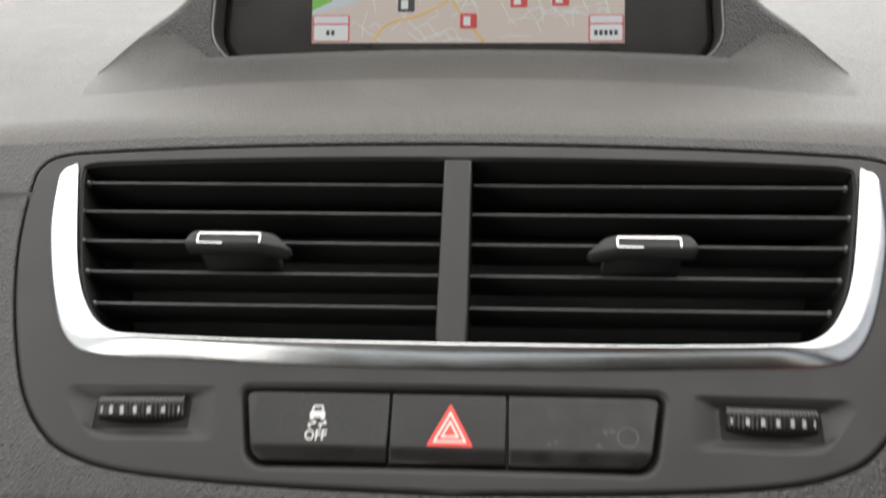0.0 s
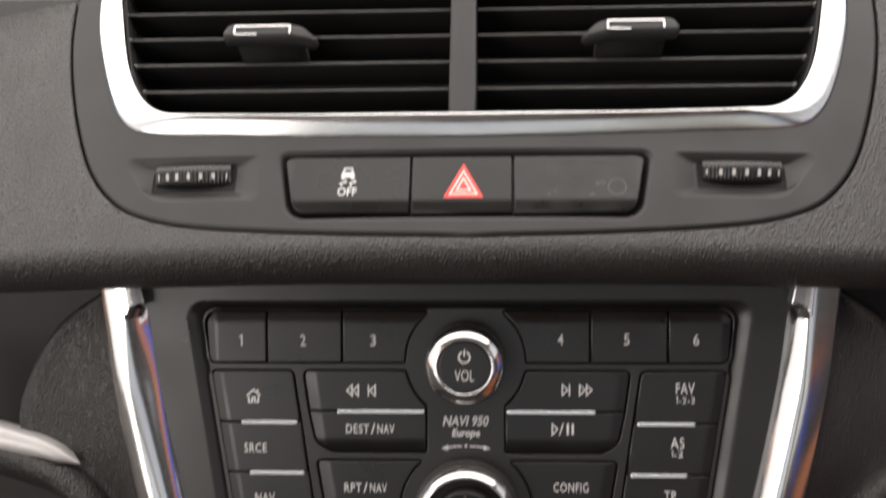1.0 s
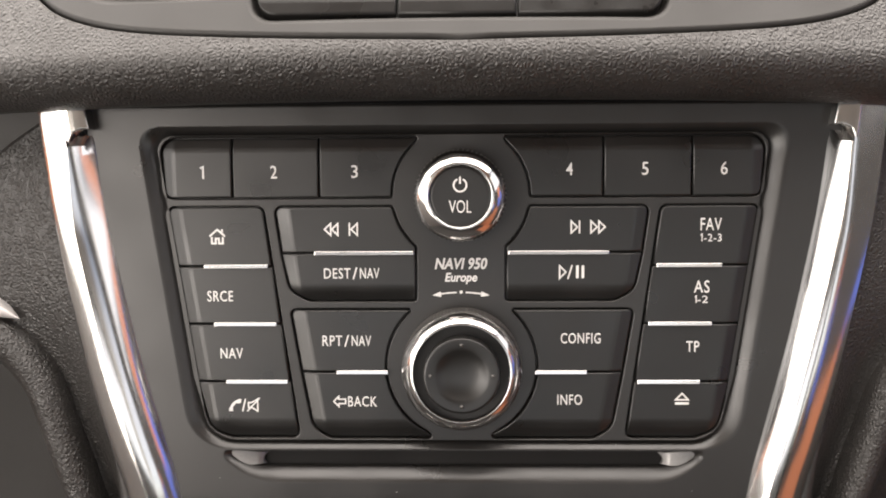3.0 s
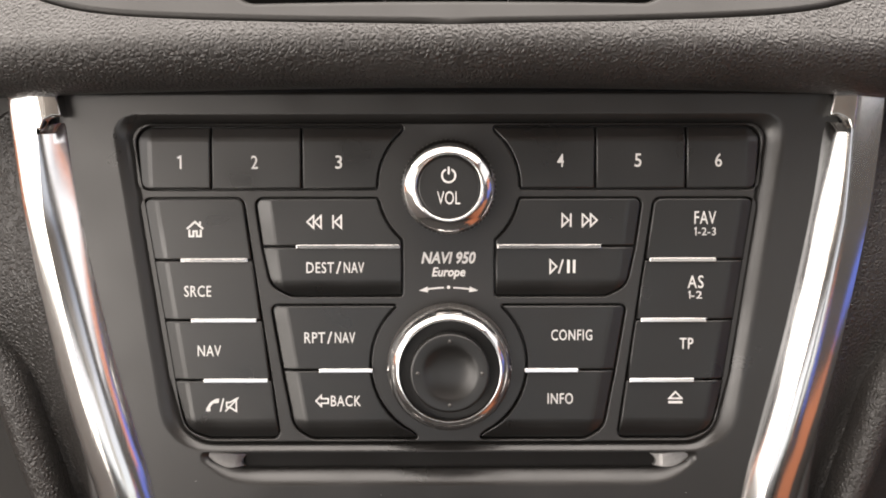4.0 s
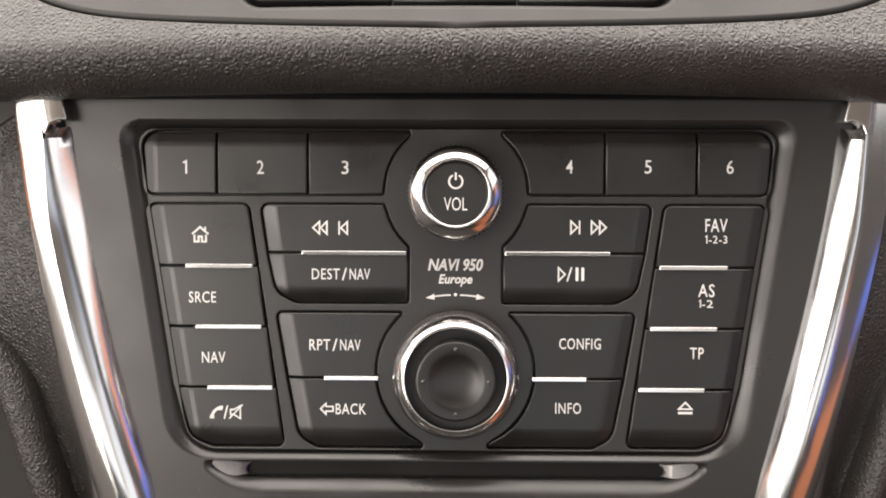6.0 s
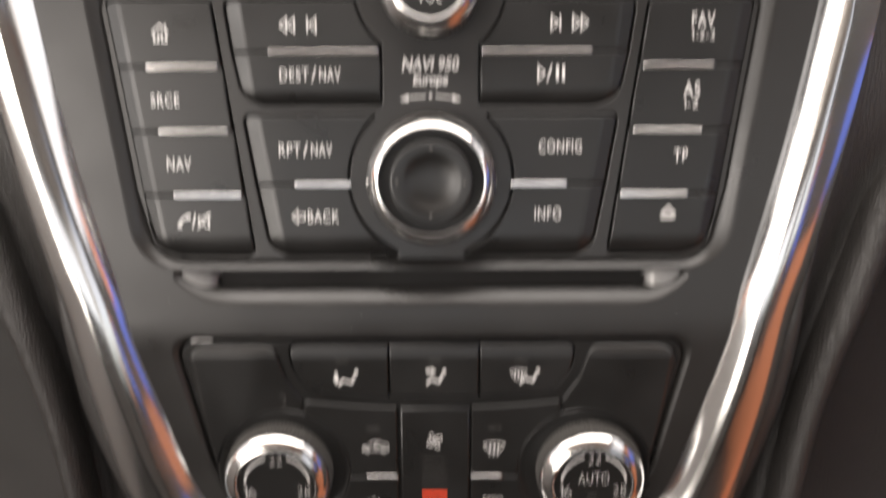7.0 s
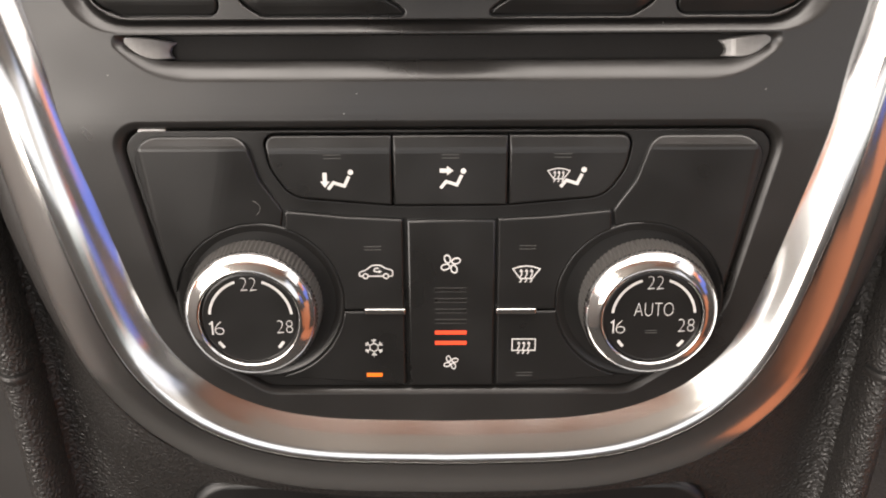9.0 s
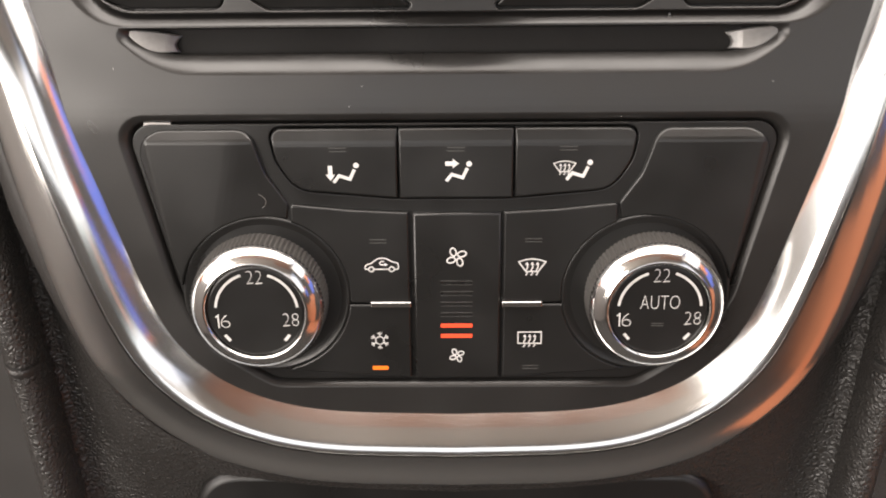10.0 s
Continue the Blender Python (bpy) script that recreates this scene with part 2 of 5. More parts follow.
def sheet(bm, outer, holes, w=0.0, rim=2.0, rim_bevel=1.0):
    """A flat panel with recesses. holes: (outline, depth, slope, bevel, floor): the wall leans in by slope, or falls softly to an inner outline given as slope, rounded all the way down where bevel is set; floor: whether it is closed."""
    outer = ccw(outer)
    rows = [ring(bm, outer, w - rim), ring(bm, outer, w - rim_bevel)]
    for k in range(1, 4):
        a = math.pi / 6 * k
        rows.append(ring(bm, inset(outer, rim_bevel * (1 - math.cos(a))), w - rim_bevel + rim_bevel * math.sin(a)))
    for k in range(len(rows) - 1):
        skin(bm, rows[k], rows[k + 1])
    edges = loop_edges(bm, rows[-1])
    floors = []
    for poly, depth, slope, bevel, floor in holes:
        if isinstance(slope, list):
            outer_l, inner_l = around(ccw(poly), 220), around(ccw(slope), 220)
            rows = []
            wide = sum(math.dist(a, b) for a, b in zip(outer_l, inner_l)) / len(outer_l)
            lip = min(0.5, 0.26 * wide / depth)
            for k in range(15):
                t = k / 14
                t0, t1 = min(1.0, t / 0.6), max(0.0, (t - 0.5) / 0.5)
                h = t ** 1.5 if bevel else lip * (t0 * t0 * (2 - t0)) + (1 - lip) * t1 * t1 * (3 - 2 * t1)
                rows.append(ring(bm, [(a[0] + (b[0] - a[0]) * t, a[1] + (b[1] - a[1]) * t) for a, b in zip(outer_l, inner_l)], w - depth * h))
            if bevel:
                rows.append(ring(bm, inner_l, w - depth - 3.0))
            for k in range(len(rows) - 1):
                skin(bm, rows[k], rows[k + 1])
            edges += loop_edges(bm, rows[0])
            continue
        poly = ccw(poly)
        rows = []
        for k in range(4):
            a = math.pi / 6 * k
            rows.append(ring(bm, inset(poly, -bevel + bevel * math.sin(a)), w - bevel * (1 - math.cos(a))))
        foot = min(bevel, depth * 0.4)
        rows.append(ring(bm, inset(poly, slope * 0.92), w - depth + foot * 0.25))
        rows.append(ring(bm, inset(poly, slope + foot * 0.25), w - depth))
        for k in range(len(rows) - 1):
            skin(bm, rows[k], rows[k + 1])
        edges += loop_edges(bm, rows[0])
        if floor:
            floors.append(rows[-1])
    bmesh.ops.triangle_fill(bm, use_beauty=True, edges=edges, normal=(0, 0, 1))
    for fl in floors:
        bmesh.ops.triangle_fill(bm, use_beauty=True, edges=loop_edges(bm, fl), normal=(0, 0, 1))
    return bm


def slope_off(bm, px, py, nx, ny, drop, w_min=-1e9, spread=0.6):
    """Leans the part of a cap beyond a line, as a facet falling away by drop per millimetre."""
    k = math.hypot(nx, ny)
    nx, ny = nx / k, ny / k
    for step in (-spread, 0.1, spread + 0.2):
        qx, qy = px + nx * step, py + ny * step
        bmesh.ops.bisect_plane(bm, geom=bm.verts[:] + bm.edges[:] + bm.faces[:], plane_co=(qx, qy, 0), plane_no=(nx, ny, 0))
        for v in bm.verts:
            d = (v.co.x - qx) * nx + (v.co.y - qy) * ny
            if d > 0 and v.co.z > w_min:
                v.co.z -= drop / 3 * d


def lathe(bm, profile, cx=0.0, cy=0.0, n=72, ribs=None):
    """Turns (radius, height) rows round an axis out of the face. ribs: rows (first, last, count, depth) that are knurled."""
    rows = []
    for k, (r, w) in enumerate(profile):
        row = []
        for i in range(n):
            a = 2 * math.pi * i / n
            rr = r
            if ribs and ribs[0] <= k <= ribs[1]:
                rr = r - ribs[3] * (0.5 + 0.5 * math.cos(a * ribs[2]))
            row.append(bm.verts.new((cx + rr * math.cos(a), cy + rr * math.sin(a), w)))
        rows.append(row)
    for k in range(len(rows) - 1):
        skin(bm, rows[k], rows[k + 1])
    return rows


def smooth_line(points, n=8):
    """A Catmull-Rom line through the points."""
    p = [Vector(q) for q in points]
    p = [2 * p[0] - p[1]] + p + [2 * p[-1] - p[-2]]
    out = []
    for i in range(1, len(p) - 2):
        for j in range(n):
            t = j / n
            out.append(0.5 * (2 * p[i] + (p[i + 1] - p[i - 1]) * t + (2 * p[i - 1] - 5 * p[i] + 4 * p[i + 1] - p[i + 2]) * t * t
                              + (3 * p[i] - p[i - 1] - 3 * p[i + 1] + p[i + 2]) * t ** 3))
    out.append(p[-2])
    return [tuple(q) for q in out]


def even(points, n):
    """n points at even steps along a line."""
    d = [0.0]
    for a, b in zip(points, points[1:]):
        d.append(d[-1] + math.dist(a, b))
    t = np.linspace(0, d[-1], n)
    return [tuple(float(np.interp(x, d, [p[k] for p in points])) for k in range(len(points[0]))) for x in t]


def strip(bm, path, section, scale=None, cap=True):
    """Sweeps a section (out, height) along a flat path; out is to the right of the way. scale: (width, height) along it, 0 to 1."""
    rows, n = [], len(path)
    for i, (x, y) in enumerate(path):
        a, b = Vector(path[max(0, i - 1)]), Vector(path[min(n - 1, i + 1)])
        e = (b - a).normalized()
        o = Vector((e.y, -e.x))
        kw, kh = scale(i / (n - 1)) if scale else (1, 1)
        sec = section(i / (n - 1)) if callable(section) else section
        rows.append([bm.verts.new((x + o.x * p * kw, y + o.y * p * kw, h * kh)) for p, h in sec])
    for k in range(n - 1):
        skin(bm, rows[k], rows[k + 1], closed=False)
    if cap:
        bm.faces.new(rows[0])
        bm.faces.new(list(reversed(rows[-1])))
    bmesh.ops.recalc_face_normals(bm, faces=bm.faces[:])
    return rows


def stroke(bm, path, width, w0, w1, closed=False):
    """A thin printed or raised line."""
    pts = [Vector(p) for p in path]
    n = len(pts)
    left, right = [], []
    for i, p in enumerate(pts):
        a = pts[i - 1] if (i or closed) else p
        b = pts[(i + 1) % n] if (i < n - 1 or closed) else p
        e0 = (p - a).normalized() if p != a else (b - p).normalized()
        e1 = (b - p).normalized() if p != b else e0
        m = Vector((-e0.y - e1.y, e0.x + e1.x))
        m = m / max(0.5, m.length_squared) * 2 * (width / 2)
        left.append(p + m)
        right.append(p - m)
    tops = [[bm.verts.new((q.x, q.y, w1)) for q in side] for side in (left, right)]
    lows = [[bm.verts.new((q.x, q.y, w0)) for q in side] for side in (left, right)]
    skin(bm, tops[1], tops[0], False, closed)
    skin(bm, tops[0], lows[0], False, closed)
    skin(bm, lows[1], tops[1], False, closed)
    if not closed:
        for i in (0, -1):
            bm.faces.new((tops[0][i], tops[1][i], lows[1][i], lows[0][i]))
    bmesh.ops.recalc_face_normals(bm, faces=bm.faces[:])


def arc(cx, cy, r, a0, a1, n=16):
    return [(cx + r * math.cos(radians(a0 + (a1 - a0) * i / n)), cy + r * math.sin(radians(a0 + (a1 - a0) * i / n))) for i in range(n + 1)]


def words(body, cx, cy, width, height, w, shear=0.0, weight=-0.006, gap=1.0):
    """Raised lettering in the built-in font, fitted to a width and a height, as a bmesh."""
    if body[0] == "1" and len(body) > 1:
        one = width * (0.30 if len(body) == 2 else 0.17)
        bm = words(body[1:], cx + one / 2, cy, width - one, height, w, shear, weight, gap)
        x, top = cx - width / 2 + one * 0.45, cy + height / 2
        stroke(bm, [(x - 0.20 * height, top - 0.20 * height), (x, top - 0.03 * height), (x, cy - height / 2)], (0.13 if weight > -0.02 else 0.10) * height, w - 0.05, w + 0.05)
        return bm
    cu = bpy.data.curves.new("lettering", "FONT")
    cu.body, cu.extrude, cu.shear, cu.resolution_u, cu.offset, cu.space_character = body, 0.02, shear, 3, weight, gap
    ob = new("lettering", cu)
    me = bpy.data.meshes.new_from_object(ob.evaluated_get(bpy.context.evaluated_depsgraph_get()))
    bpy.data.objects.remove(ob)
    bpy.data.curves.remove(cu)
    bm = bmesh.new()
    bm.from_mesh(me)
    bpy.data.meshes.remove(me)
    xs, ys = [v.co.x for v in bm.verts], [v.co.y for v in bm.verts]
    kx, ky = width / (max(xs) - min(xs)), height / (max(ys) - min(ys))
    mx, my = (max(xs) + min(xs)) / 2, (max(ys) + min(ys)) / 2
    for v in bm.verts:
        v.co = (cx + (v.co.x - mx) * kx, cy + (v.co.y - my) * ky, w + (0.05 if v.co.z > 0 else -0.05))
    return bm


def box(bm, x0, x1, y0, y1, w0, w1, bevel=0.3):
    return plate(bm, [(x0, y0), (x1, y0), (x1, y1), (x0, y1)], w0, w1, bevel, 2)


def solid(points):
    """A block between two corners, as a bmesh, in millimetres."""
    (x0, y0, z0), (x1, y1, z1) = points
    bm = bmesh.new()
    bmesh.ops.create_cube(bm, size=1)
    for v in bm.verts:
        v.co = (x0 + (v.co.x + 0.5) * (x1 - x0), y0 + (v.co.y + 0.5) * (y1 - y0), z0 + (v.co.z + 0.5) * (z1 - z0))
    return bm

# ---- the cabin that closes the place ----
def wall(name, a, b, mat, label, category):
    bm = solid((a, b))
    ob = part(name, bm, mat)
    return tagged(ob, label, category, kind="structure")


wall("floor", (-800, -1700, 80), (800, 1000, 100), CARPET, "dark carpeted cabin floor", "floor")
wall("ceiling_1", (-760, -1200, 1400), (760, -40, 1420), LINER, "pale cloth headliner over the cabin", "ceiling")
# unseen dark rear piece, added to dim what the lower trim reflects
wall("ceiling_2", (-760, -1700, 1400), (760, -1200, 1420), TRIM, "unseen dark rear of the headliner, added to dim reflections", "ceiling")
wall("wall_west_1", (-780, -450, 100), (-745, 1000, 795), DOOR, "grey front door lining below the side window", "wall")
wall("wall_west_2", (-780, -1700, 100), (-745, -450, 640), DOOR, "grey rear door lining below the side window", "wall")
wall("wall_east_1", (745, -300, 100), (780, 1000, 1065), TRIM, "charcoal front door lining below the side window", "wall")
wall("wall_east_2", (745, -1700, 100), (780, -580, 805), TRIM, "charcoal rear door lining below the side window", "wall")
wall("wall_east_3", (745, -580, 100), (780, -300, 1400), TRIM, "charcoal pillar between the two doors", "wall")
# unseen coloured panels, added only to tint reflections in the bright metal
wall("trim_east_1", (738, -80, 868), (745, 30, 1060), TAN, "unseen tan panel high on the front door, added to tint reflections", "trim")
wall("trim_east_10", (738, 30, 940), (745, 90, 1060), TAN, "unseen tan corner panel on the front door, added to tint reflections", "trim")
wall("trim_east_2", (738, 30, 770), (745, 145, 940), BLUE, "unseen blue panel on the front door, added to tint reflections", "trim")
wall("trim_east_3", (738, -115, 690), (745, 30, 862), BLUE, "unseen lower blue panel on the front door, added to tint reflections", "trim")
wall("tint_east_4", (738, -1690, 112), (745, -200, 300), TAN, "unseen tan panel along the foot of the doors, added to tint reflections", "trim")
wall("tint_east_8", (738, -1100, 300), (745, -160, 500), TAN, "unseen tan panel low on the doors, added to tint reflections", "trim")
wall("tint_east_9", (738, -370, 570), (745, -80, 680), TAN, "unseen tan panel halfway up the front door, added to tint reflections", "trim")
wall("tint_east_7", (738, -600, 500), (745, -130, 570), TAN, "unseen narrow tan panel on the doors, added to tint reflections", "trim")
wall("trim_east_11", (738, -920, 690), (745, -760, 790), TAN, "unseen tan panel on the rear door, added to tint reflections", "trim")
wall("tint_east_5", (738, -575, 700), (745, -400, 860), BLUE, "unseen blue panel on the pillar, added to tint reflections", "trim")
wall("tint_east_6", (738, -575, 840), (745, -395, 905), TAN, "unseen narrow tan panel on the pillar, added to tint reflections", "trim")
wall("tint_west", (-745, 135, 725), (-738, 300, 840), TAN, "unseen tan strip on the west door, added to tint reflections", "trim")
wall("trim_header_1", (-420, -240, 1388), (200, -120, 1400), FAWN, "unseen fawn panel under the ceiling front, added to tint reflections", "trim")
wall("trim_header_2", (200, -500, 1388), (620, -120, 1400), FAWN, "unseen fawn panel under the ceiling's east side, added to tint reflections", "trim")
wall("tint_floor", (450, -560, 100), (737, 120, 112), TAN, "unseen tan panel on the floor, added to tint reflections", "trim")
wall("pillar_west", (-745, -1690, 1040), (-620, -1450, 1400), TRIM, "charcoal rear roof pillar", "pillar")
wall("wall_west_3", (-780, -1700, 640), (-745, -1160, 1400), SEAT, "grey rear quarter lining", "wall")
wall("pillar_east", (480, -1690, 1040), (745, -1450, 1400), TRIM, "charcoal rear roof pillar", "pillar")
wall("wall_south", (-745, -1720, 100), (745, -1690, 945), SEAT, "grey cloth rear bench below the rear window", "wall")
wall("wall_north", (-745, 960, 100), (745, 1000, 930), BLACK, "black bulkhead behind the dashboard", "wall")

# ---- dashboard ----
PANEL_HALF = smooth_line([(0, 93.6), (70, 93.4), (120, 93.0), (140, 92.0), (147.5, 87.5), (149, 78), (147.5, 55), (142, 30), (133, 5), (123, -9.5), (111, -17.5), (90, -22.6), (50, -25.8), (0, -27.4)], 6)
PANEL = mirrored(PANEL_HALF)


def dashboard():
    dash = thing("dashboard", "dark grey grained soft-touch dashboard over the centre console", "dashboard", FV)
    us = [-460, -330, -240] + [-190 + 9.5 * i for i in range(41)] + [240, 330, 460]

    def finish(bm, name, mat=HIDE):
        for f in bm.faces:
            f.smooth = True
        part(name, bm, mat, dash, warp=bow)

    def line(bm, v, w):
        return [bm.verts.new((u, v, w)) for u in us]

    # the face round the vent panel: strips from its lip down, up and out
    bm = bmesh.new()
    edge_l = around(ccw(inset(PANEL, -1.3)), 360)
    n = len(edge_l)
    il, ir = min(range(n), key=lambda k: edge_l[k][0]), max(range(n), key=lambda k: edge_l[k][0])
    hole = ring(bm, edge_l, 0)
    under = [hole[(il + k) % n] for k in range((ir - il) % n + 1)]
    over = [hole[(il - k) % n] for k in range((il - ir) % n + 1)]
    low = [bm.verts.new((q.co.x, -29, 0)) for q in under]
    top = [bm.verts.new((q.co.x, 98, 0)) for q in over]
    skin(bm, low, under, closed=False)
    skin(bm, over, top, closed=False)
    for end, cl, ct in ((under[0], low[0], top[0]), (under[-1], low[-1], top[-1])):
        k = -1 if end.co.x < 0 else 1
        prev = (cl, end, ct)
        for x in (155, 162, 169, 176, 183, 190, 240, 330, 460):
            cur = [bm.verts.new((k * x, v, 0)) for v in (-29, end.co.y, 98)]
            for a, b in ((0, 1), (1, 2)):
                f = (prev[a], prev[b], cur[b], cur[a])
                bm.faces.new(f if k < 0 else tuple(reversed(f)))
            prev = cur
    lips = [hole] + [ring(bm, around(inset(ccw(PANEL), -d), 360), w) for d, w in ((1.15, 0), (0.9, -0.15), (0.6, -0.5), (0.45, -1.2), (0.4, -4))]
    for a, b in zip(lips, lips[1:]):
        skin(bm, a, b)
    finish(bm, "dash_face")
    # the rolled nose below
    bm = bmesh.new()
    prev = line(bm, -29, 0)
    v, w, a0 = -29.0, 0.0, 0.0
    for k in range(1, 21):
        a = radians(148) * k / 20
        r = 7.5 if a < radians(55) else 14.7
        v, w, a0 = v - r * (math.sin(a) - math.sin(a0)), w - r * (math.cos(a0) - math.cos(a)), a
        cur = line(bm, v, w)
        skin(bm, cur, prev, closed=False)
        prev = cur
    cur = [bm.verts.new((p.co.x, p.co.y - 90 * math.cos(a), p.co.z - 90 * math.sin(a))) for p in prev]
    skin(bm, cur, prev, closed=False)
    finish(bm, "dash_nose")
    # the pad above, falling back towards the windscreen, its sheen put into a paler colour
    bm = bmesh.new()
    prev, v, w = line(bm, 98, 0), 98.0, 0.0
    for k in range(1, 8):
        a = radians(34) * k / 7
        v, w = v + 2.4 * math.cos(a), w - 2.4 * math.sin(a)
        cur = line(bm, v, w)
        skin(bm, prev, cur, closed=False)
        prev = cur
    for k in range(1, 48):
        a = radians(34 + (0 if k < 6 else min(4, (k - 6) * 0.5)))
        v, w = v + 12 * math.cos(a), w - 12 * math.sin(a)
        cur = line(bm, v, w)
        skin(bm, prev, cur, closed=False)
        prev = cur
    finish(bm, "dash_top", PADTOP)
    return dash


dashboard()

# ---- navigation display in its hood ----
FD = face(0.425, 0.9425, 20) @ pose(-0.0015, -0.004, 0)


def display():
    hood = thing("display_hood", "grained dark grey hood arched over the navigation screen", "hood", FD)
    half = smooth_line([(0, 96), (60, 91), (94, 70), (110, 49), (121, 34), (139, 20), (160, 0), (182, -9), (212, -16)], 6)
    arch = [(-x, y) for x, y in half] + [(x, y) for x, y in reversed(half)]
    arch = ccw([p for i, p in enumerate(arch) if i == 0 or math.dist(p, arch[i - 1]) > 0.01])
    bm = bmesh.new()
    hole = rounded([(-108.2, 7.6, 15), (106.6, 7.6, 15), (102, 76, 14), (-103, 76, 14)])
    sheet(bm, arch, [(hole, 45, 6, 1.2, False)], 0, 150, 4)
    part("hood_shell", bm, HIDE, hood)
    bm = bmesh.new()
    rim = [ring(bm, inset(hole, d), w) for d, w in ((-0.25, -0.5), (-0.1, 0.2), (0.1, 0.25), (0.3, 0.05), (0.5, -1.2))]
    for a, b in zip(rim, rim[1:]):
        skin(bm, a, b)
    part("hood_rim", bm, SILVER, hood, "thin pale rim round the opening")
    # the foot of the hood runs out over the pad in a soft hollow
    pad = bpy.data.objects["dash_top"]
    bpy.context.view_layer.update()
    tree = bvhtree.BVHTree.FromPolygons([pad.matrix_world @ v.co for v in pad.data.vertices], [q.vertices[:] for q in pad.data.polygons])
    down = -(FD.to_3x3() @ Vector((0, 1, 0)))

    def drop(u, w):
        hit = tree.ray_cast(FD @ Vector((u / 1000, 0.12, w / 1000)), down)[0]
        return (FD.inverted() @ hit).y * 1000

    def top(u):
        u = abs(u)
        a, b = next((a, b) for a, b in zip(half, half[1:]) if b[0] >= u)
        return a[1] + (b[1] - a[1]) * (u - a[0]) / max(0.001, b[0] - a[0])
    bm = bmesh.new()
    rows = []
    for k in range(-80, 81):
        u = k * 2.25
        v = drop(u, 0)
        wide = min(1.0, max(0.0, (abs(u) - 108) / 14))
        h = min(4.5 + 11.0 * wide, 0.85 * (top(u) - v))
        if h < 0.8:
            continue
        reach = 10 + 18 * min(1.0, h / 5)
        far = drop(u, reach)
        rows.append([bm.verts.new((u, (v + h) * (1 - t) ** 2 + 2 * v * t * (1 - t) + far * t * t, 0.2 + reach * t * t - 0.4 * max(0.0, t - 0.9) * 10)) for t in [i / 12 for i in range(13)]])
    for a, b in zip(rows, rows[1:]):
        skin(bm, b, a, closed=False)
    for f in bm.faces:
        f.smooth = True
    bmesh.ops.recalc_face_normals(bm, faces=bm.faces[:])
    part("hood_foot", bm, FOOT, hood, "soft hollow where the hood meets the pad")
    scr = thing("navigation_screen", "colour navigation screen showing a town map, set in a black surround", "screen", FD @ pose(0, 0.0067, 0))
    bm = bmesh.new()
    plate(bm, rounded([(-106.5, 1.8, 14), (105, 1.8, 14), (100, 68.5, 12), (-101, 68.5, 12)]), -45, -10.6, 3)
    part("surround", bm, SWITCH, scr, "satin black surround")
    bm = bmesh.new()
    box(bm, -67, 67, 1.8, 6.4, -26, -7.0, 1.5)
    part("sill", bm, FASCIA, scr)
    land = material("map_land", (0.80, 0.66, 0.57), 0.4, emit=0.8, vary=0.03)
    park = material("map_park", (0.22, 0.62, 0.05), 0.4, emit=0.8)
    road = material("map_road", (0.95, 0.93, 0.90), 0.4, emit=0.8)
    main = material("map_main_road", (0.95, 0.60, 0.16), 0.4, emit=0.8)
    water = material("map_haze", (0.72, 0.76, 0.78), 0.4, emit=0.8)
    ink = material("map_icon_dark", (0.02, 0.02, 0.04), 0.4, emit=0.1)
    sign = material("map_icon_red", (0.75, 0.04, 0.04), 0.4, emit=0.8)
    tile = material("map_tile", (0.92, 0.84, 0.86), 0.4, emit=0.8)
    x0, y0, w = -66.5, 12, -10.2
    bm = bmesh.new()
    box(bm, x0, 66.5, y0, 67.5, -10.9, w, 0.1)
    pane = part("screen_pane", bm, land, scr, "lit map picture")

    def flat(name, poly, mat, h):
        bm = bmesh.new()
        plate(bm, poly, w - 0.05, w + h, 0.02, 1)
        part(name, bm, mat, pane)

    flat("map_area", [(-66.4, 26), (-58, 30), (-52, 44), (-66.4, 48)], park, 0.08)
    flat("map_area", [(-66.4, 24), (-46, 30), (-30, 48), (-66.4, 67)], water, 0.05)
    rng = random.Random(5)
    for k in range(90):
        bm = bmesh.new()
        x, y = rng.uniform(-52, 64), rng.uniform(12.6, 60)
        a = rng.choice((0.2, 1.7, 0.6, 2.2)) + rng.uniform(-0.25, 0.25)
        pts = [(x, y)]
        for j in range(rng.randint(2, 4)):
            l = rng.uniform(3, 8)
            x, y = min(66, max(-66, x + l * math.cos(a))), min(67, max(12.5, y + l * math.sin(a)))
            pts.append((x, y))
            a += rng.choice((-1.4, 1.4, 0.3, -0.3))
        stroke(bm, pts, 0.34, w, w + 0.10)
        part("map_road", bm, road, pane)
    for pts in ([(-8, 44), (-6, 30), (6, 14), (8, 12.5)], [(-40, 12.5), (-34, 20), (-20, 24), (-8, 30)]):
        bm = bmesh.new()
        stroke(bm, smooth_line(pts), 1.0, w, w + 0.14)
        part("map_road", bm, main, pane)
    for x, y, m in ((-26, 28.6, ink), (0.7, 21.4, sign), (22, 30.4, sign), (39.6, 31, sign), (-1, 36, ink)):
        flat("map_icon", rounded([(x - 3.6, y - 3.2, 0.6), (x + 3.6, y - 3.2, 0.6), (x + 3.6, y + 3.2, 0.6), (x - 3.6, y + 3.2, 0.6)]), m, 0.2)
        flat("map_icon", [(x - 2.2, y - 2), (x + 0.8, y - 2), (x + 0.8, y + 1.9), (x - 2.2, y + 1.9)], road, 0.26)
    for xa, xb in ((-66.2, -50.2), (51.4, 66.2)):
        flat("map_tile", rounded([(xa, 12.5, 0.8), (xb, 12.5, 0.8), (xb, 24, 0.8), (xa, 24, 0.8)]), sign, 0.18)
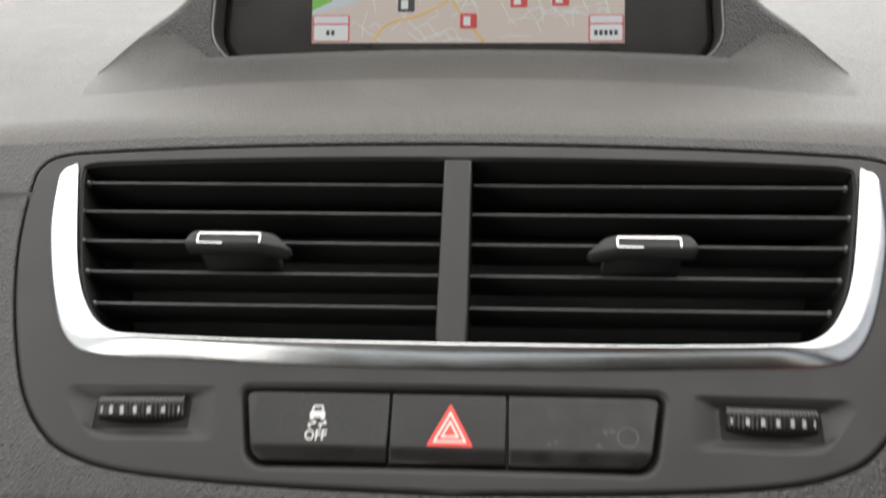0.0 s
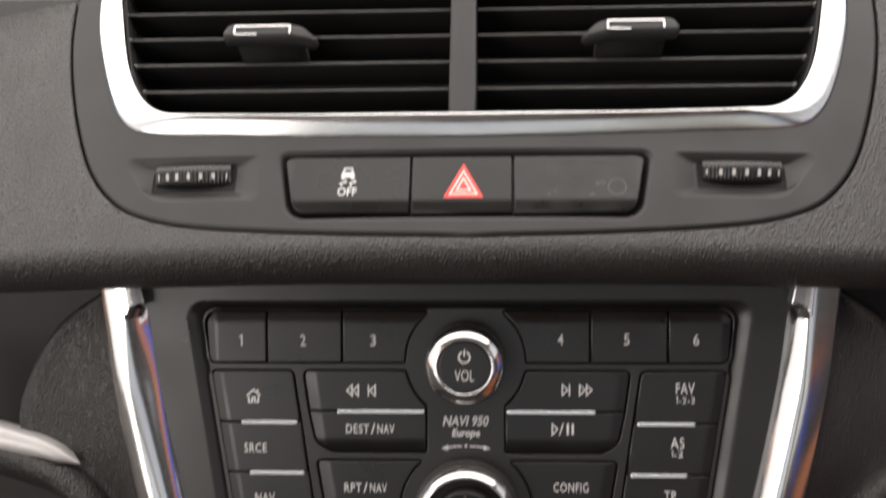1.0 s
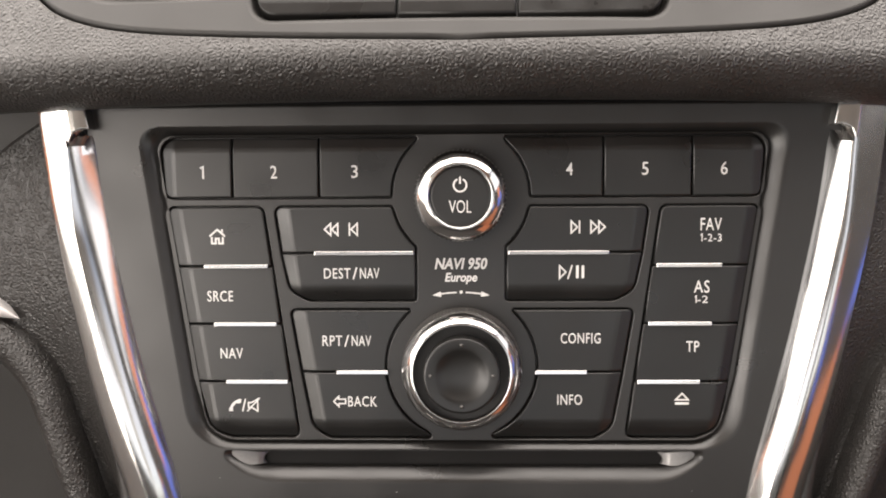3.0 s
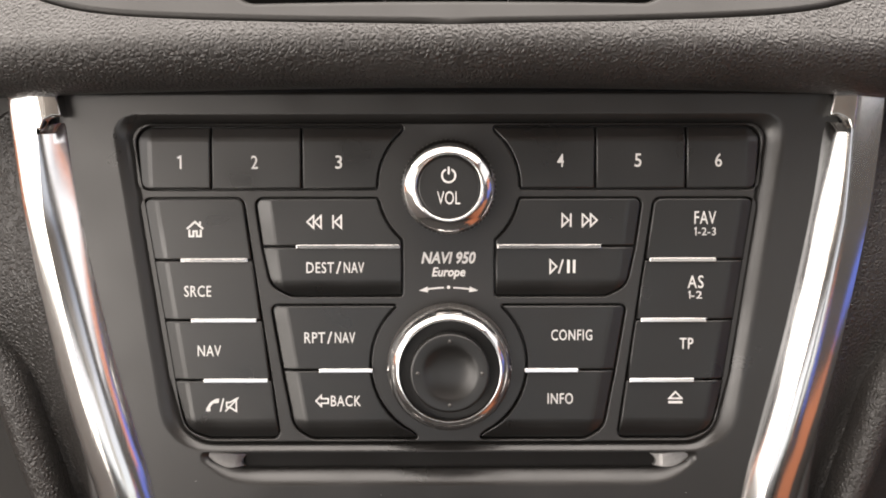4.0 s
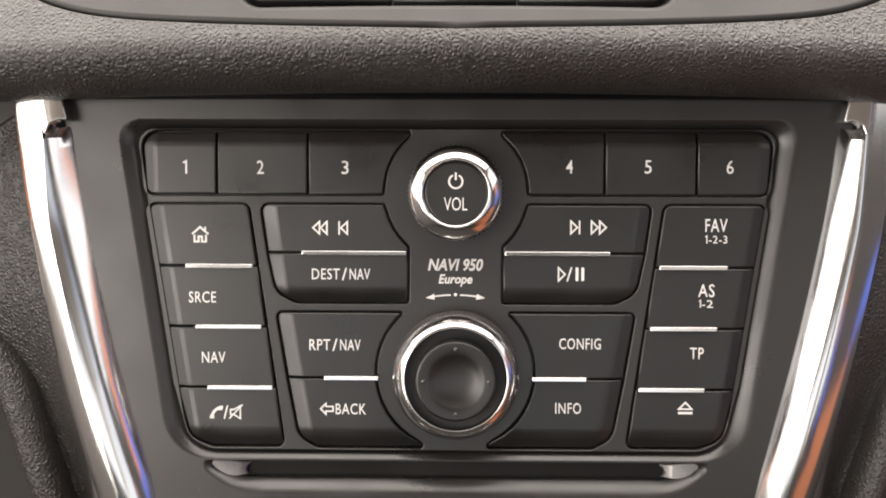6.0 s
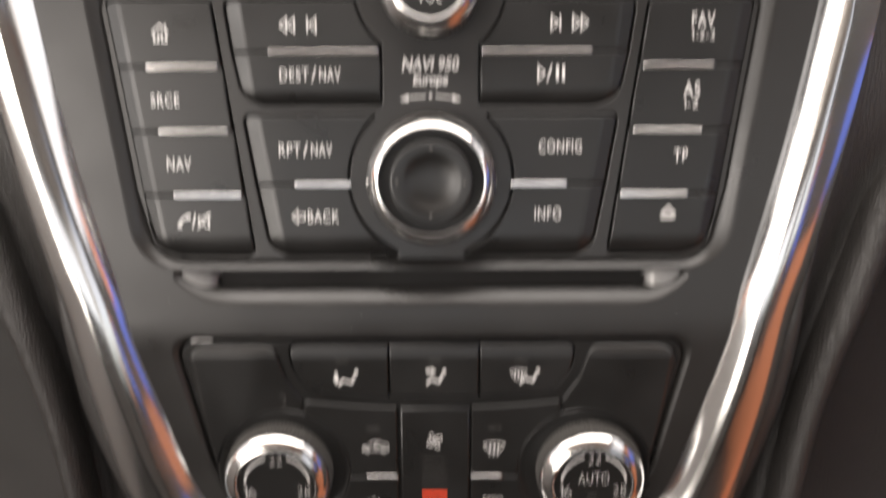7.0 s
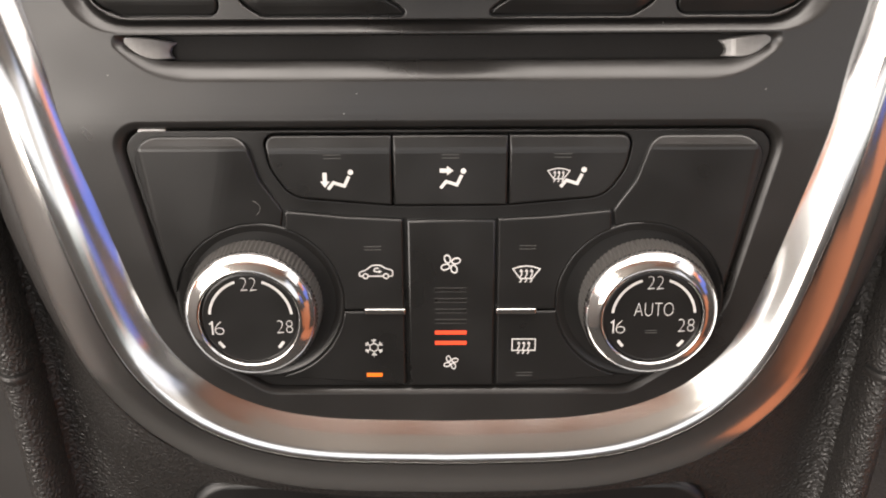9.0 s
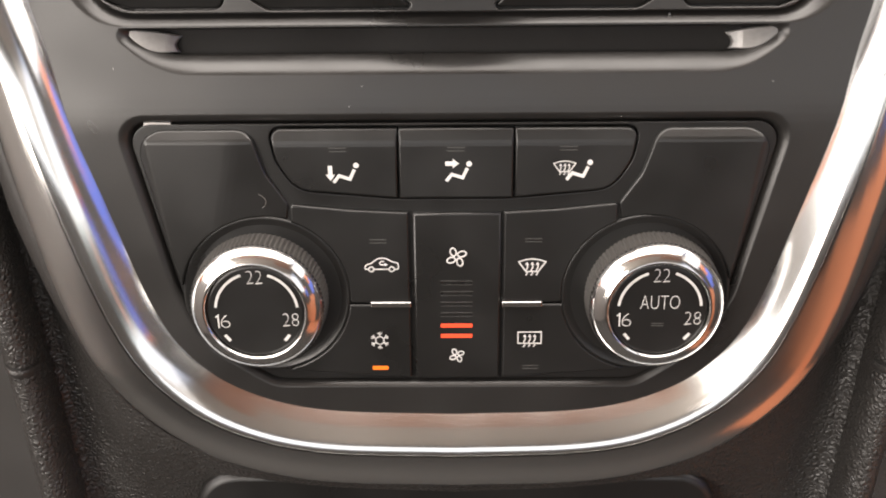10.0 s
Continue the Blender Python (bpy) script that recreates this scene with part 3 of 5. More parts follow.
        flat("map_tile", rounded([(xa + .6, 12.9, 0.6), (xb - .6, 12.9, 0.6), (xb - .6, 19.8, 0.6), (xa + .6, 19.8, 0.6)]), road, 0.24)
        flat("map_tile", rounded([(xa + .6, 20.4, 0.3), (xb - .6, 20.4, 0.3), (xb - .6, 23.6, 0.3), (xa + .6, 23.6, 0.3)]), tile, 0.24)
        for i in range(2 if xa < 0 else 5):
            cx = (xa + xb) / 2 - (2 if xa < 0 else 5) * 1.0 + i * 2.1
            flat("map_bar", [(cx, 15.2), (cx + 1.4, 15.2), (cx + 1.4, 17.4), (cx, 17.4)], ink, 0.30)


display()

# ---- vent panel ----
OPEN_HALF = smooth_line([(0, 88.0), (60, 88.2), (110, 88.4), (129, 88.0), (131.5, 84), (129.5, 72), (124, 48), (117.5, 32), (109, 23.5), (98, 20.6), (60, 18.6), (0, 17.6)], 6)
CHR_OUT = smooth_line([(135.6, 87.5), (138.3, 86.8), (139.6, 84.4), (139.8, 80), (137.5, 60), (129.5, 34), (121.5, 20), (110, 14.6), (77, 12.3), (40, 10.6), (0, 9.8)], 8)
CHR_IN = smooth_line([(133.0, 86.9), (132.6, 85.6), (132.1, 83.6), (131.5, 80), (123.8, 47), (116.5, 31), (108, 23), (97, 20.3), (70, 18.8), (40, 18.0), (0, 17.7)], 8)


def vent_panel():
    vp = thing("air_vent_panel", "warm grey plastic centre air vent panel with a bright metal surround", "air vent", FV)
    bm = bmesh.new()
    switch_hole = rounded([(-62.4, 3.6, 2), (-57.8, -19.6, 6), (57.8, -19.6, 6), (62.4, 3.6, 2)])
    wheel_r = rounded([(68.2, -13.3, 3), (107, -13.0, 10), (121.5, 5.2, 2.5), (69.8, 4.6, 2)])
    wheel_in = rounded([(78.2, -8.5, 0.8), (107.9, -8.5, 0.8), (107.9, 1.0, 0.8), (78.2, 1.0, 0.8)])
    sheet(bm, PANEL, [(mirrored(OPEN_HALF), 1.4, 0.3, 0.6, False), (switch_hole, 4, 1.0, 2.3, True),
                      (wheel_r, 2.3, wheel_in, 0, False), (flip(wheel_r), 2.3, ccw(flip(wheel_in)), 0, False)], 0, 6, 1.4)
    for x in range(-140, 141, 14):
        bmesh.ops.bisect_plane(bm, geom=bm.verts[:] + bm.edges[:] + bm.faces[:], plane_co=(x, 0, 0), plane_no=(1, 0, 0))
    part("faceplate", bm, BEZEL, vp, warp=bow)
    # the dark duct
    bm = bmesh.new()
    o = ccw(mirrored(OPEN_HALF))
    a, b = ring(bm, inset(o, 0.3), -1.3), ring(bm, inset(o, 3), -48)
    skin(bm, b, a)
    bmesh.ops.triangle_fill(bm, use_beauty=True, edges=loop_edges(bm, b), normal=(0, 0, 1))
    part("duct", bm, VOID, vp, "black air duct", warp=bow)
    # bright surround: a U of polished metal
    n = 120
    out_l = CHR_OUT + [(-x, y) for x, y in reversed(CHR_OUT)][1:]
    in_l = CHR_IN + [(-x, y) for x, y in reversed(CHR_IN)][1:]
    po, pi_ = even(out_l, n), even(in_l, n)
    bm = bmesh.new()
    rows = []
    for (x0, y0), (x1, y1) in zip(po, pi_):
        row = []
        f = min(1.0, max(0.0, (abs(x1) - 92) / 28))
        f = f * f * (3 - 2 * f)
        for k, h0, h1 in ((0, -1, -1), (0, -0.2, 0.2), (0.06, 0.25, 0.75), (0.14, 0.75, 1.15), (0.50, 2.75, 1.65), (0.84, 4.42, 2.05), (0.92, 4.37, 1.95), (0.98, 3.15, 1.3), (1.0, 1.0, 0.3), (1.0, -9, -9)):
            h = h0 + (h1 - h0) * f
            row.append(bm.verts.new((x0 + (x1 - x0) * k, y0 + (y1 - y0) * k, h)))
        rows.append(row)
    for k in range(n - 1):
        skin(bm, rows[k], rows[k + 1], closed=False)
    bm.faces.new(rows[0])
    bm.faces.new(list(reversed(rows[-1])))
    bmesh.ops.recalc_face_normals(bm, faces=bm.faces[:])
    part("bright_surround", bm, BRUSHED, vp, "polished metal U-shaped surround", warp=bow)
    # divider between the two vents
    bm = bmesh.new()
    plate(bm, [(-4.9, 17.0), (4.9, 17.0), (4.6, 86.5), (-4.6, 86.5)], -30, 1.2, 1.0, 3)
    for y in (30, 45, 60, 75):
        bmesh.ops.bisect_plane(bm, geom=bm.verts[:] + bm.edges[:] + bm.faces[:], plane_co=(0, y, 0), plane_no=(0, 1, 0))
    part("divider", bm, DIVIDER, vp, "grey vertical divider bar", warp=lambda u, v, w: (u - 0.6, v, w))
    # slats: bodies painted duct black for shade, front edges paler for light
    for side in (-1, 1):
        for k, end in enumerate((116.6, 121.6, 125.6, 128.4, 129.0)):
            v = 34.9 + 11.75 * k
            bm = bmesh.new()
            sec = [(-24, 2.6), (-11, 0.5), (-8.6, 0.45), (-8.1, 0.1), (-8.1, -0.1), (-8.6, -0.25), (-11, -0.3), (-24, 1.6)]
            rows = [[bm.verts.new((u, v + h, w)) for w, h in sec] for u in [4.4 + (end - 4.4) * i / 8 for i in range(9)]]
            for i in range(8):
                skin(bm, rows[i], rows[i + 1])
            bm.faces.new(rows[0])
            bm.faces.new(rows[-1])
            bmesh.ops.recalc_face_normals(bm, faces=bm.faces[:])
            if side < 0:
                for q in bm.verts:
                    q.co.x = -q.co.x - 1.0
                bmesh.ops.reverse_faces(bm, faces=bm.faces[:])
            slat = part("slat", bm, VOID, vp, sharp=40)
            bm = bmesh.new()
            e0, e1 = (4.4, end) if side > 0 else (-end - 1.0, -5.4)
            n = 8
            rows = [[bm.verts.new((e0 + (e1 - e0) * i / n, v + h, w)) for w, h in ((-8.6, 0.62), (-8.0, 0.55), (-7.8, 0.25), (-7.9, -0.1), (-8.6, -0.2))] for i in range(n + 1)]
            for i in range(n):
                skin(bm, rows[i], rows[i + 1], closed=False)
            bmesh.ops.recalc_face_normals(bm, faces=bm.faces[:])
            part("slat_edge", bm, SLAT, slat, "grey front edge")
            bm = bmesh.new()
            x = end - 0.2 if side > 0 else -end - 0.8
            lathe(bm, [(0.75, -9.5), (0.75, -7.8), (0.5, -7.3), (0.15, -7.1)], x, v + 0.2, 10)
            part("pivot_pin", bm, SILVER, slat, "small pale pivot pin")
    # sliding adjusters
    for side in (-1, 1):
        cx = -70.5 if side < 0 else 59.0
        bm = bmesh.new()
        o = rounded([(-15.5, -2.5, 2.0), (16.5, -2.5, 1.6), (18.0, -0.6, 2.0), (12.0, 4.4, 5), (-14.5, 4.6, 3.5), (-17, 0.6, 3)])
        if side > 0:
            o = flip(o)
        plate(bm, o, 2.2, 6.5, 1.8, 4)
        slope_off(bm, 0, -0.8, 0, -1, 1.2, 2.4)
        slope_off(bm, -side * 7.5, 0, -side, 0, 0.35, 0)
        tab = part("adjuster", bm, BLACK, vp, "black sliding vent adjuster", place=pose(cx / 1000, 0.0510, -0.0012))
        bm = bmesh.new()
        box(bm, -12, 12, -1.8, 2.6, -12, 2.4, 0.3)
        part("stem", bm, VOID, tab)
        x0, x1 = (-12, 8) if side < 0 else (-8.6, 11)
        bm = bmesh.new()
        stroke(bm, [(x0, -0.5), (x0, 2.2), (x0 + .5, 2.7), (x1 - .5, 2.7), (x1, 2.2), (x1, -0.5)], 0.55, 4.0, 7.0)
        stroke(bm, [(x0, -0.6), (x0 + 8, -0.7)], 0.35, 4.0, 6.8)
        part("clip", bm, CHROME, tab, "bright metal clip")
    # thumb wheels
    for side in (-1, 1):
        spot = pose(side * 0.0932, 0.0012, -0.0030, 0, side * 3.2, 0) @ pose(0, -0.0046, 0.001, 25, 0, 0) @ pose(0, 0.0049, -0.001)
        bm = bmesh.new()
        rows = []
        for v, r in ((-8.7, 37.6), (-8.6, 38.6), (-8.0, 39.4), (-6.8, 39.9), (-4.9, 40.1), (-3.0, 39.9), (-1.8, 39.4), (-1.2, 38.6), (-1.1, 37.6)):
            row = []
            for i in range(85):
                a = radians(-19.6 + 39.2 * i / 84)
                rr = r - (0.28 if i % 4 in (1, 2) and 1 < i < 83 else 0)
                row.append(bm.verts.new((rr * math.sin(a), v, rr * math.cos(a) - 38.2)))
            rows.append(row)
        for k in range(8):
            skin(bm, rows[k], rows[k + 1], closed=False)
        for rw, rev in ((rows[0], False), (rows[-1], True)):
            c = bm.verts.new((0, rw[0].co.y, -20))
            for i in range(84):
                bm.faces.new((rw[i + 1], rw[i], c) if rev else (rw[i], rw[i + 1], c))
        bmesh.ops.recalc_face_normals(bm, faces=bm.faces[:])
        wheel = part("thumb_wheel", bm, BUTTON, vp, "ribbed black vent thumb wheel", place=spot)
        for k, (d, h) in enumerate(((-17.4, 2.6), (-12.4, 2.9), (-7.2, 3.0), (-1.2, 2.8), (4.9, 2.6), (11.0, 2.4), (17.4, 2.2))):
            bm = bmesh.new()
            for q in bmesh.ops.create_cube(bm, size=1)["verts"]:
                q.co = (q.co.x * (1.1 if 0 < k < 6 else 0.5), -5.0 + q.co.y * h * 0.8, 40.05 + q.co.z * 0.3)
            bmesh.ops.rotate(bm, verts=bm.verts[:], matrix=Matrix.Rotation(radians(-d * side), 3, "Y") if side > 0 else Matrix.Rotation(radians(d), 3, "Y"))
            bmesh.ops.translate(bm, verts=bm.verts[:], vec=(0, 0, -38.2))
            part("tick", bm, TICK, wheel)
        bm = bmesh.new()
        plate(bm, [(-15.2, -10.6), (15.2, -10.6), (15.2, 0.9), (-15.2, 0.9)], -0.6, 0.12, 0.1, 1)
        part("wheel_slot", bm, VOID, vp, "black slot behind the thumb wheel", place=pose(side * 0.0932, 0.0012, -0.0054, 0, side * 3.2, 0))


vent_panel()


def switch_bank():
    sb = thing("switch_bank", "row of three black dashboard switches below the air vents", "switches", FV)
    group = rounded([(-61.1, 2.4, 1.5), (-56.9, -18.4, 5), (56.9, -18.4, 5), (61.1, 2.4, 1.5)])
    group = ccw(group)
    cuts = ((None, -17.9), (-17.3, 16.3), (16.9, None))
    obs = []
    for a, b in cuts:
        p = group
        if a is not None:
            p = clip(p, a, 0, 1, 0)
        if b is not None:
            p = clip(p, b, 0, -1, 0)
        bm = bmesh.new()
        plate(bm, p, -5, 0.0, 0.7, 3)
        slope_off(bm, 0, -14.2, 0, -1, 0.30, -3)
        if a is None:
            slope_off(bm, -57.2, 0, -1, 0.15, 0.3, -3)
        if b is None:
            slope_off(bm, 57.2, 0, 1, 0.15, 0.3, -3)
        obs.append(part("switch", bm, SWITCH if b else WORN, sb, "black rocker switch" if a is None else "black hazard switch" if b else "blank black switch cover, scuffed"))
    t = 0.0
    x, y = -38.9, -7.4
    bm = words("OFF", x, y - 3.5, 6.4, 3.2, t, 0, 0.012)
    part("legend", bm, WHITE, obs[0])
    bm = bmesh.new()
    plate(bm, [(x - 2.2, y + 1.9), (x + 2.2, y + 1.9), (x + 2.3, y + 3.4), (x + 1.7, y + 3.9), (x - 1.7, y + 3.9), (x - 2.3, y + 3.4)], t, t + 0.06, 0.02, 1)
    stroke(bm, [(x - 1.6, y + 3.9), (x - 1.2, y + 5.4), (x + 1.2, y + 5.4), (x + 1.6, y + 3.9)], 0.5, t, t + 0.06)
    for dx in (-1.6, 1.6):
        plate(bm, [(x + dx - 0.5, y + 1.2), (x + dx + 0.5, y + 1.2), (x + dx + 0.5, y + 1.95), (x + dx - 0.5, y + 1.95)], t, t + 0.06, 0.02, 1)
    for dx in (-1.5, 1.7):
        stroke(bm, [(x + dx + 0.5, y + 0.9), (x + dx + 1.0, y + 0.2), (x + dx - 0.9, y - 0.3), (x + dx - 0.3, y - 1.3)], 0.5, t, t + 0.06)
    part("legend", bm, WHITE, obs[0])
    cx, cy = 0.1, -9.0
    bm = bmesh.new()
    plate(bm, rounded([(cx - 6.8, cy - 4.5, 0.4), (cx + 6.8, cy - 4.5, 0.4), (cx, cy + 8.6, 0.4)]), t, t + 0.12, 0.05, 1)
    tri = part("hazard_triangle", bm, RED, obs[1], "red warning triangle")
    for k in (0.66, 0.34):
        bm = bmesh.new()
        stroke(bm, [(cx - 6.8 * k, cy - 4.5 * k - 0.1), (cx + 6.8 * k, cy - 4.5 * k - 0.1), (cx, cy + 8.6 * k - 0.1)], 0.55, t + 0.1, t + 0.18, True)
        part("triangle_line", bm, PINK, tri)
    # worn printing on the blank cover: two dark words, a smudge beside each, a ring and a row of dashes
    for word, x, wd in (("OFF", 22.0, 5.6), ("ON", 38.2, 4.6)):
        part("legend", words(word, x, -7.6, wd, 4.2, t - 0.01, 0, -0.01), BLACK, obs[2], "worn dark lettering")
    rng = random.Random(11)
    for x, y in ((27.6, -6.6), (28.6, -8.6), (26.9, -9.0), (30.2, -7.8), (43.4, -6.4), (44.6, -8.4), (46.4, -8.0), (28.4, -12.0), (30.4, -11.4), (42.6, -12.4)):
        bm = bmesh.new()
        r = [rng.uniform(0.25, 1.0) for _ in range(9)]
        plate(bm, [(x + r[i] * 1.2 * math.cos(i * 0.698), y + r[i] * math.sin(i * 0.698)) for i in range(9)], t - 0.05, t + 0.02, 0.01, 1)
        part("scuff", bm, BLACK if x < 44 and y > -10 else GREY, obs[2])
    for r, mat in ((2.9, GREY), (1.8, BLACK)):
        bm = bmesh.new()
        stroke(bm, arc(51.0, -9.6, r, 0, 345, 24), 0.5, t, t + 0.03, True)
        part("scuff", bm, mat, obs[2])
    for k in range(9):
        bm = bmesh.new()
        plate(bm, [(32.5 + 2.2 * k, -0.9), (33.7 + 2.2 * k, -0.9), (33.7 + 2.2 * k, 0.1), (32.5 + 2.2 * k, 0.1)], t - 0.05, t + 0.02, 0.01, 1)
        part("worn_dash", bm, BLACK, obs[2])


switch_bank()

# ---- centre fascia with its bright U-shaped trim ----
TRIM_HALF = smooth_line([(113.6, 53.5), (112.0, 40), (108.8, 17), (101.4, -20), (94.2, -48), (90.2, -62), (83.8, -89), (74.0, -122), (64.5, -137), (51, -146), (32, -150.8), (0, -152)], 8)
CLIMATE = [(78.4, 5.8, 6), (68.2, -39.4, 5), (61.8, -53.6, 12), (45.6, -64.6, 8)]


def turned(points):
    """A right-hand row of corners (top down) into a closed, symmetric, counter-clockwise outline."""
    left = [(-x, y, r) for x, y, r in points]
    return rounded(left + list(reversed(points)))


RADIO = [(x + 0.4, y) for x, y in turned([(100.5, 47.2, 6), (85.6, -54.2, 14)])]
RADIO_IN = turned([(93.9, 43.9, 4.5), (79.4, -50.9, 10)])
CLIM_IN = turned([(74.8, 2.9, 4.5), (66.0, -38.6, 4), (59.6, -51.6, 11), (44.6, -62.4, 8)])
CLIM = [(x, y - 79.2) for x, y in turned(CLIMATE)]


def fascia():
    cf = thing("centre_fascia", "satin dark grey centre console fascia with a bright metal trim", "console", FR)
    bm = bmesh.new()
    outer = mirrored([(0, 53.5)] + inset_half(TRIM_HALF, 3.0) + [])
    slot = rounded([(-78.5, -53.8, 2), (-66, -64.8, 20), (66, -64.8, 20), (78.5, -53.8, 2)], 6.0)
    slot_in = rounded([(-75.6, -54.6, 1.2), (-64.4, -60.2, 12), (64.4, -60.2, 12), (75.6, -54.6, 1.2)], 6.0)
    clim_in = [(x, y - 79.2) for x, y in CLIM_IN]
    sheet(bm, outer, [(RADIO, 3.0, RADIO_IN, 0, False), (CLIM, 3.4, clim_in, 0, False), (slot, 3.2, slot_in, 1, False)], 0, 4, 1.0)
    for k in range(6):
        bmesh.ops.bisect_plane(bm, geom=bm.verts[:] + bm.edges[:] + bm.faces[:], plane_co=(0, BEND0 - 2 * k, 0), plane_no=(0, 1, 0))
    part("fascia_panel", bm, FASCIA, cf, warp=bent)
    # trim: an inner facet up to a ridge, an outer facet down
    path = [(-x, y) for x, y in TRIM_HALF] + [(x, y) for x, y in reversed(TRIM_HALF)][1:]
    path = even([(x - 0.8 * min(1.0, max(0.0, (y + 90) / 60)), y) for x, y in path if y < 53.9], 176)
    bm = bmesh.new()

    def sec(t):
        d = abs(t - 0.5)
        low = min(1.0, max(0.0, (0.27 - d) / 0.12))
        down = min(1.0, max(0.0, (0.44 - d) / 0.16))
        high = min(1.0, max(0.0, (d - 0.34) / 0.10))
        groove = 8.6 * (1.0 - 0.40 * max(0.0, (d - 0.43) / 0.07) + 0.06 * high) * (1.0 - 0.20 * min(1.0, max(0.0, (t - 0.58) / 0.08)))
        inner = [-2.5, -1.9, -0.9, 0.3, 1.9, 3.7, 5.6, 7.3, 8.2, 8.4, 8.6, 8.8]
        outer = [0.05, 0.28, 0.52, 0.76, 0.90, 0.97, 1.0]
        out = [p if p < 0 else p * groove / 8.6 for p in inner]
        out += [out[-1] + (17.0 + 2.8 * low - out[-1]) * k for k in outer]
        side_h = [-3, -2.2, -0.1, 1.75, 3.45, 4.8, 5.75, 6.15, 6.2, 6.08, 6.08, 6.2, 6.2]
        top_h = [-3, -2.0, -0.5, 0.7, 2.1, 3.5, 4.85, 5.8, 6.2, 6.05, 6.05, 6.15, 6.1]
        base_h = [-3, -1.2, -0.25, 0.75, 2.2, 3.6, 4.8, 5.5, 5.6, 5.48, 5.48, 5.6, 5.6]
        flat = [5.8, 5.3, 4.6, 3.4, 1.2, -4] if t < 0.5 else [5.65, 5.1, 4.55, 4.2, 3.4, -4]
        lean = [a + (b - a) * low for a, b in zip([5.6, 4.9, 3.8, 2.6, 0.4, -4], [5.6, 5.4, 4.7, 3.5, 1.2, -4])]
        first = [a + (b - a) * low + (c - a) * high * (1.0 if t < 0.5 else 0.35) for a, b, c in zip(side_h, base_h, top_h)]
        return list(zip(out, first + [a + (b - a) * down for a, b in zip(flat, lean)]))

    def grow(t):
        d = 0.5 - abs(t - 0.5)
        return 0.90 + 0.10 * min(1, d * 3.2), 1.0

    # the inner roll of the trim ends short of the outer one, which turns in over it
    def inner_sec(t):
        return sec(t)[:11] + [(sec(t)[10][0] + 0.05, -3.0)]

    def outer_sec(t):
        return [(sec(t)[10][0] + 0.12, -3.0)] + sec(t)[11:]
    n = len(path)
    k = next(i for i, q in enumerate(path) if q[1] < 46.2)

    def part_way(f):
        return lambda t: f((k + t * (n - 1 - 2 * k)) / (n - 1))
    falls = part_way(inner_sec)

    def ending(t):
        near = min(t, 1 - t) * (n - 1 - 2 * k)
        return [(x, h * min(1.0, 0.25 + 0.75 * near) if h > 0 else h) for x, h in falls(t)]
    strip(bm, path[k:n - k], ending, part_way(grow))
    trim = part("bright_trim", bm, BRIGHT, cf, "bright polished metal U-shaped trim", warp=bent_softly, sharp=28)
    bm = bmesh.new()
    strip(bm, path, outer_sec, grow)
    part("outer_roll", bm, BRIGHT, trim, warp=bent_softly, sharp=28)
    for side in (-1, 1):
        bm = bmesh.new()
        o = rounded([(112.9, 53.9, 0.8), (111.3, 45.9, 0.5), (113.6, 46.1, 0.6), (116.2, 44.8, 1.5), (117.2, 42.2, 0.3), (118.2, 42.0, 0.3), (119.4, 53.7, 0.6)])
        o = [(x + (0.8 if side < 0 else -0.8), y) for x, y in o]
        plate(bm, o if side > 0 else flip(o), -3, 6.45, 0.5, 3)
        slope_off(bm, side * 116.6, 48, -side, 0.14, 0.20, 0, 1.4)
        part("trim_cap", bm, BRIGHT, trim)
    # disc slot
    bm = bmesh.new()
    box(bm, -78, 78, -65, -52.5, -9, -5.4, 0.2)
    part("disc_slot", bm, VOID, cf, "narrow black disc slot")
    for side in (-1, 1):
        bm = bmesh.new()
        low = smooth_line([(62.2, -59.6), (66.6, -59.7), (69.4, -58.8), (72.1, -56.8), (73.7, -54.9)], 4)
        top = smooth_line([(72.2, -54.6), (68.0, -54.9), (64.5, -55.4), (61.5, -56.0)], 4)
        end = [(62.6, -57.0), (63.0, -58.0), (62.8, -58.9)]
        p = ccw(low + top + end)
        plate(bm, p if side > 0 else flip(p), -6, -1.7, 0.35, 3, 0.35)
        for at in (71.5, 69.0, 66.5):
            slope_off(bm, side * at, -57, -side, 0.35, 0.10, -5, 0.8)
        slope_off(bm, side * 64.6, -57, -side, 0, 0.45, -5, 0.4)
        part("slot_corner", bm, SILVER, cf, "dull silver corner of the disc slot")
    # a few specks of dust
    rng = random.Random(3)
    for x, y in ((-76.3, -63.1), (-23.5, -71.9), (47.8, -52.1), (-20.5, -67.4), (71.5, -66.8), (38.0, -74.5)):
        bm = bmesh.new()
        r = rng.uniform(0.09, 0.17)
        plate(bm, [(x + r * math.cos(a), y + r * 0.7 * math.sin(a)) for a in (0.3, 1.4, 2.6, 3.9, 5.2)], 0, 0.08, 0.02, 1)
        part("dust_speck", bm, WHITE, cf, warp=bent)
    return cf


def inset_half(half, d):
    out = []
    for i, p in enumerate(half):
        a, b = Vector(half[max(0, i - 1)]), Vector(half[min(len(half) - 1, i + 1)])
        e = (b - a).normalized()
        out.append((max(0.0, p[0] - e.y * d), p[1] + e.x * d))
    out[0] = (out[0][0], 53.5)
    out[-1] = (0, out[-1][1])
    return out


FASCIA_PANEL = fascia()


# ---- things on the two control panels ----
def legend_strokes(parent, lines, width=0.45, w=0.0, mat=None, name="legend"):
    bm = bmesh.new()
    for pts, closed in lines:
        stroke(bm, pts, width, w - 0.05, w + 0.05, closed)
    return part(name, bm, mat or WHITE, parent)


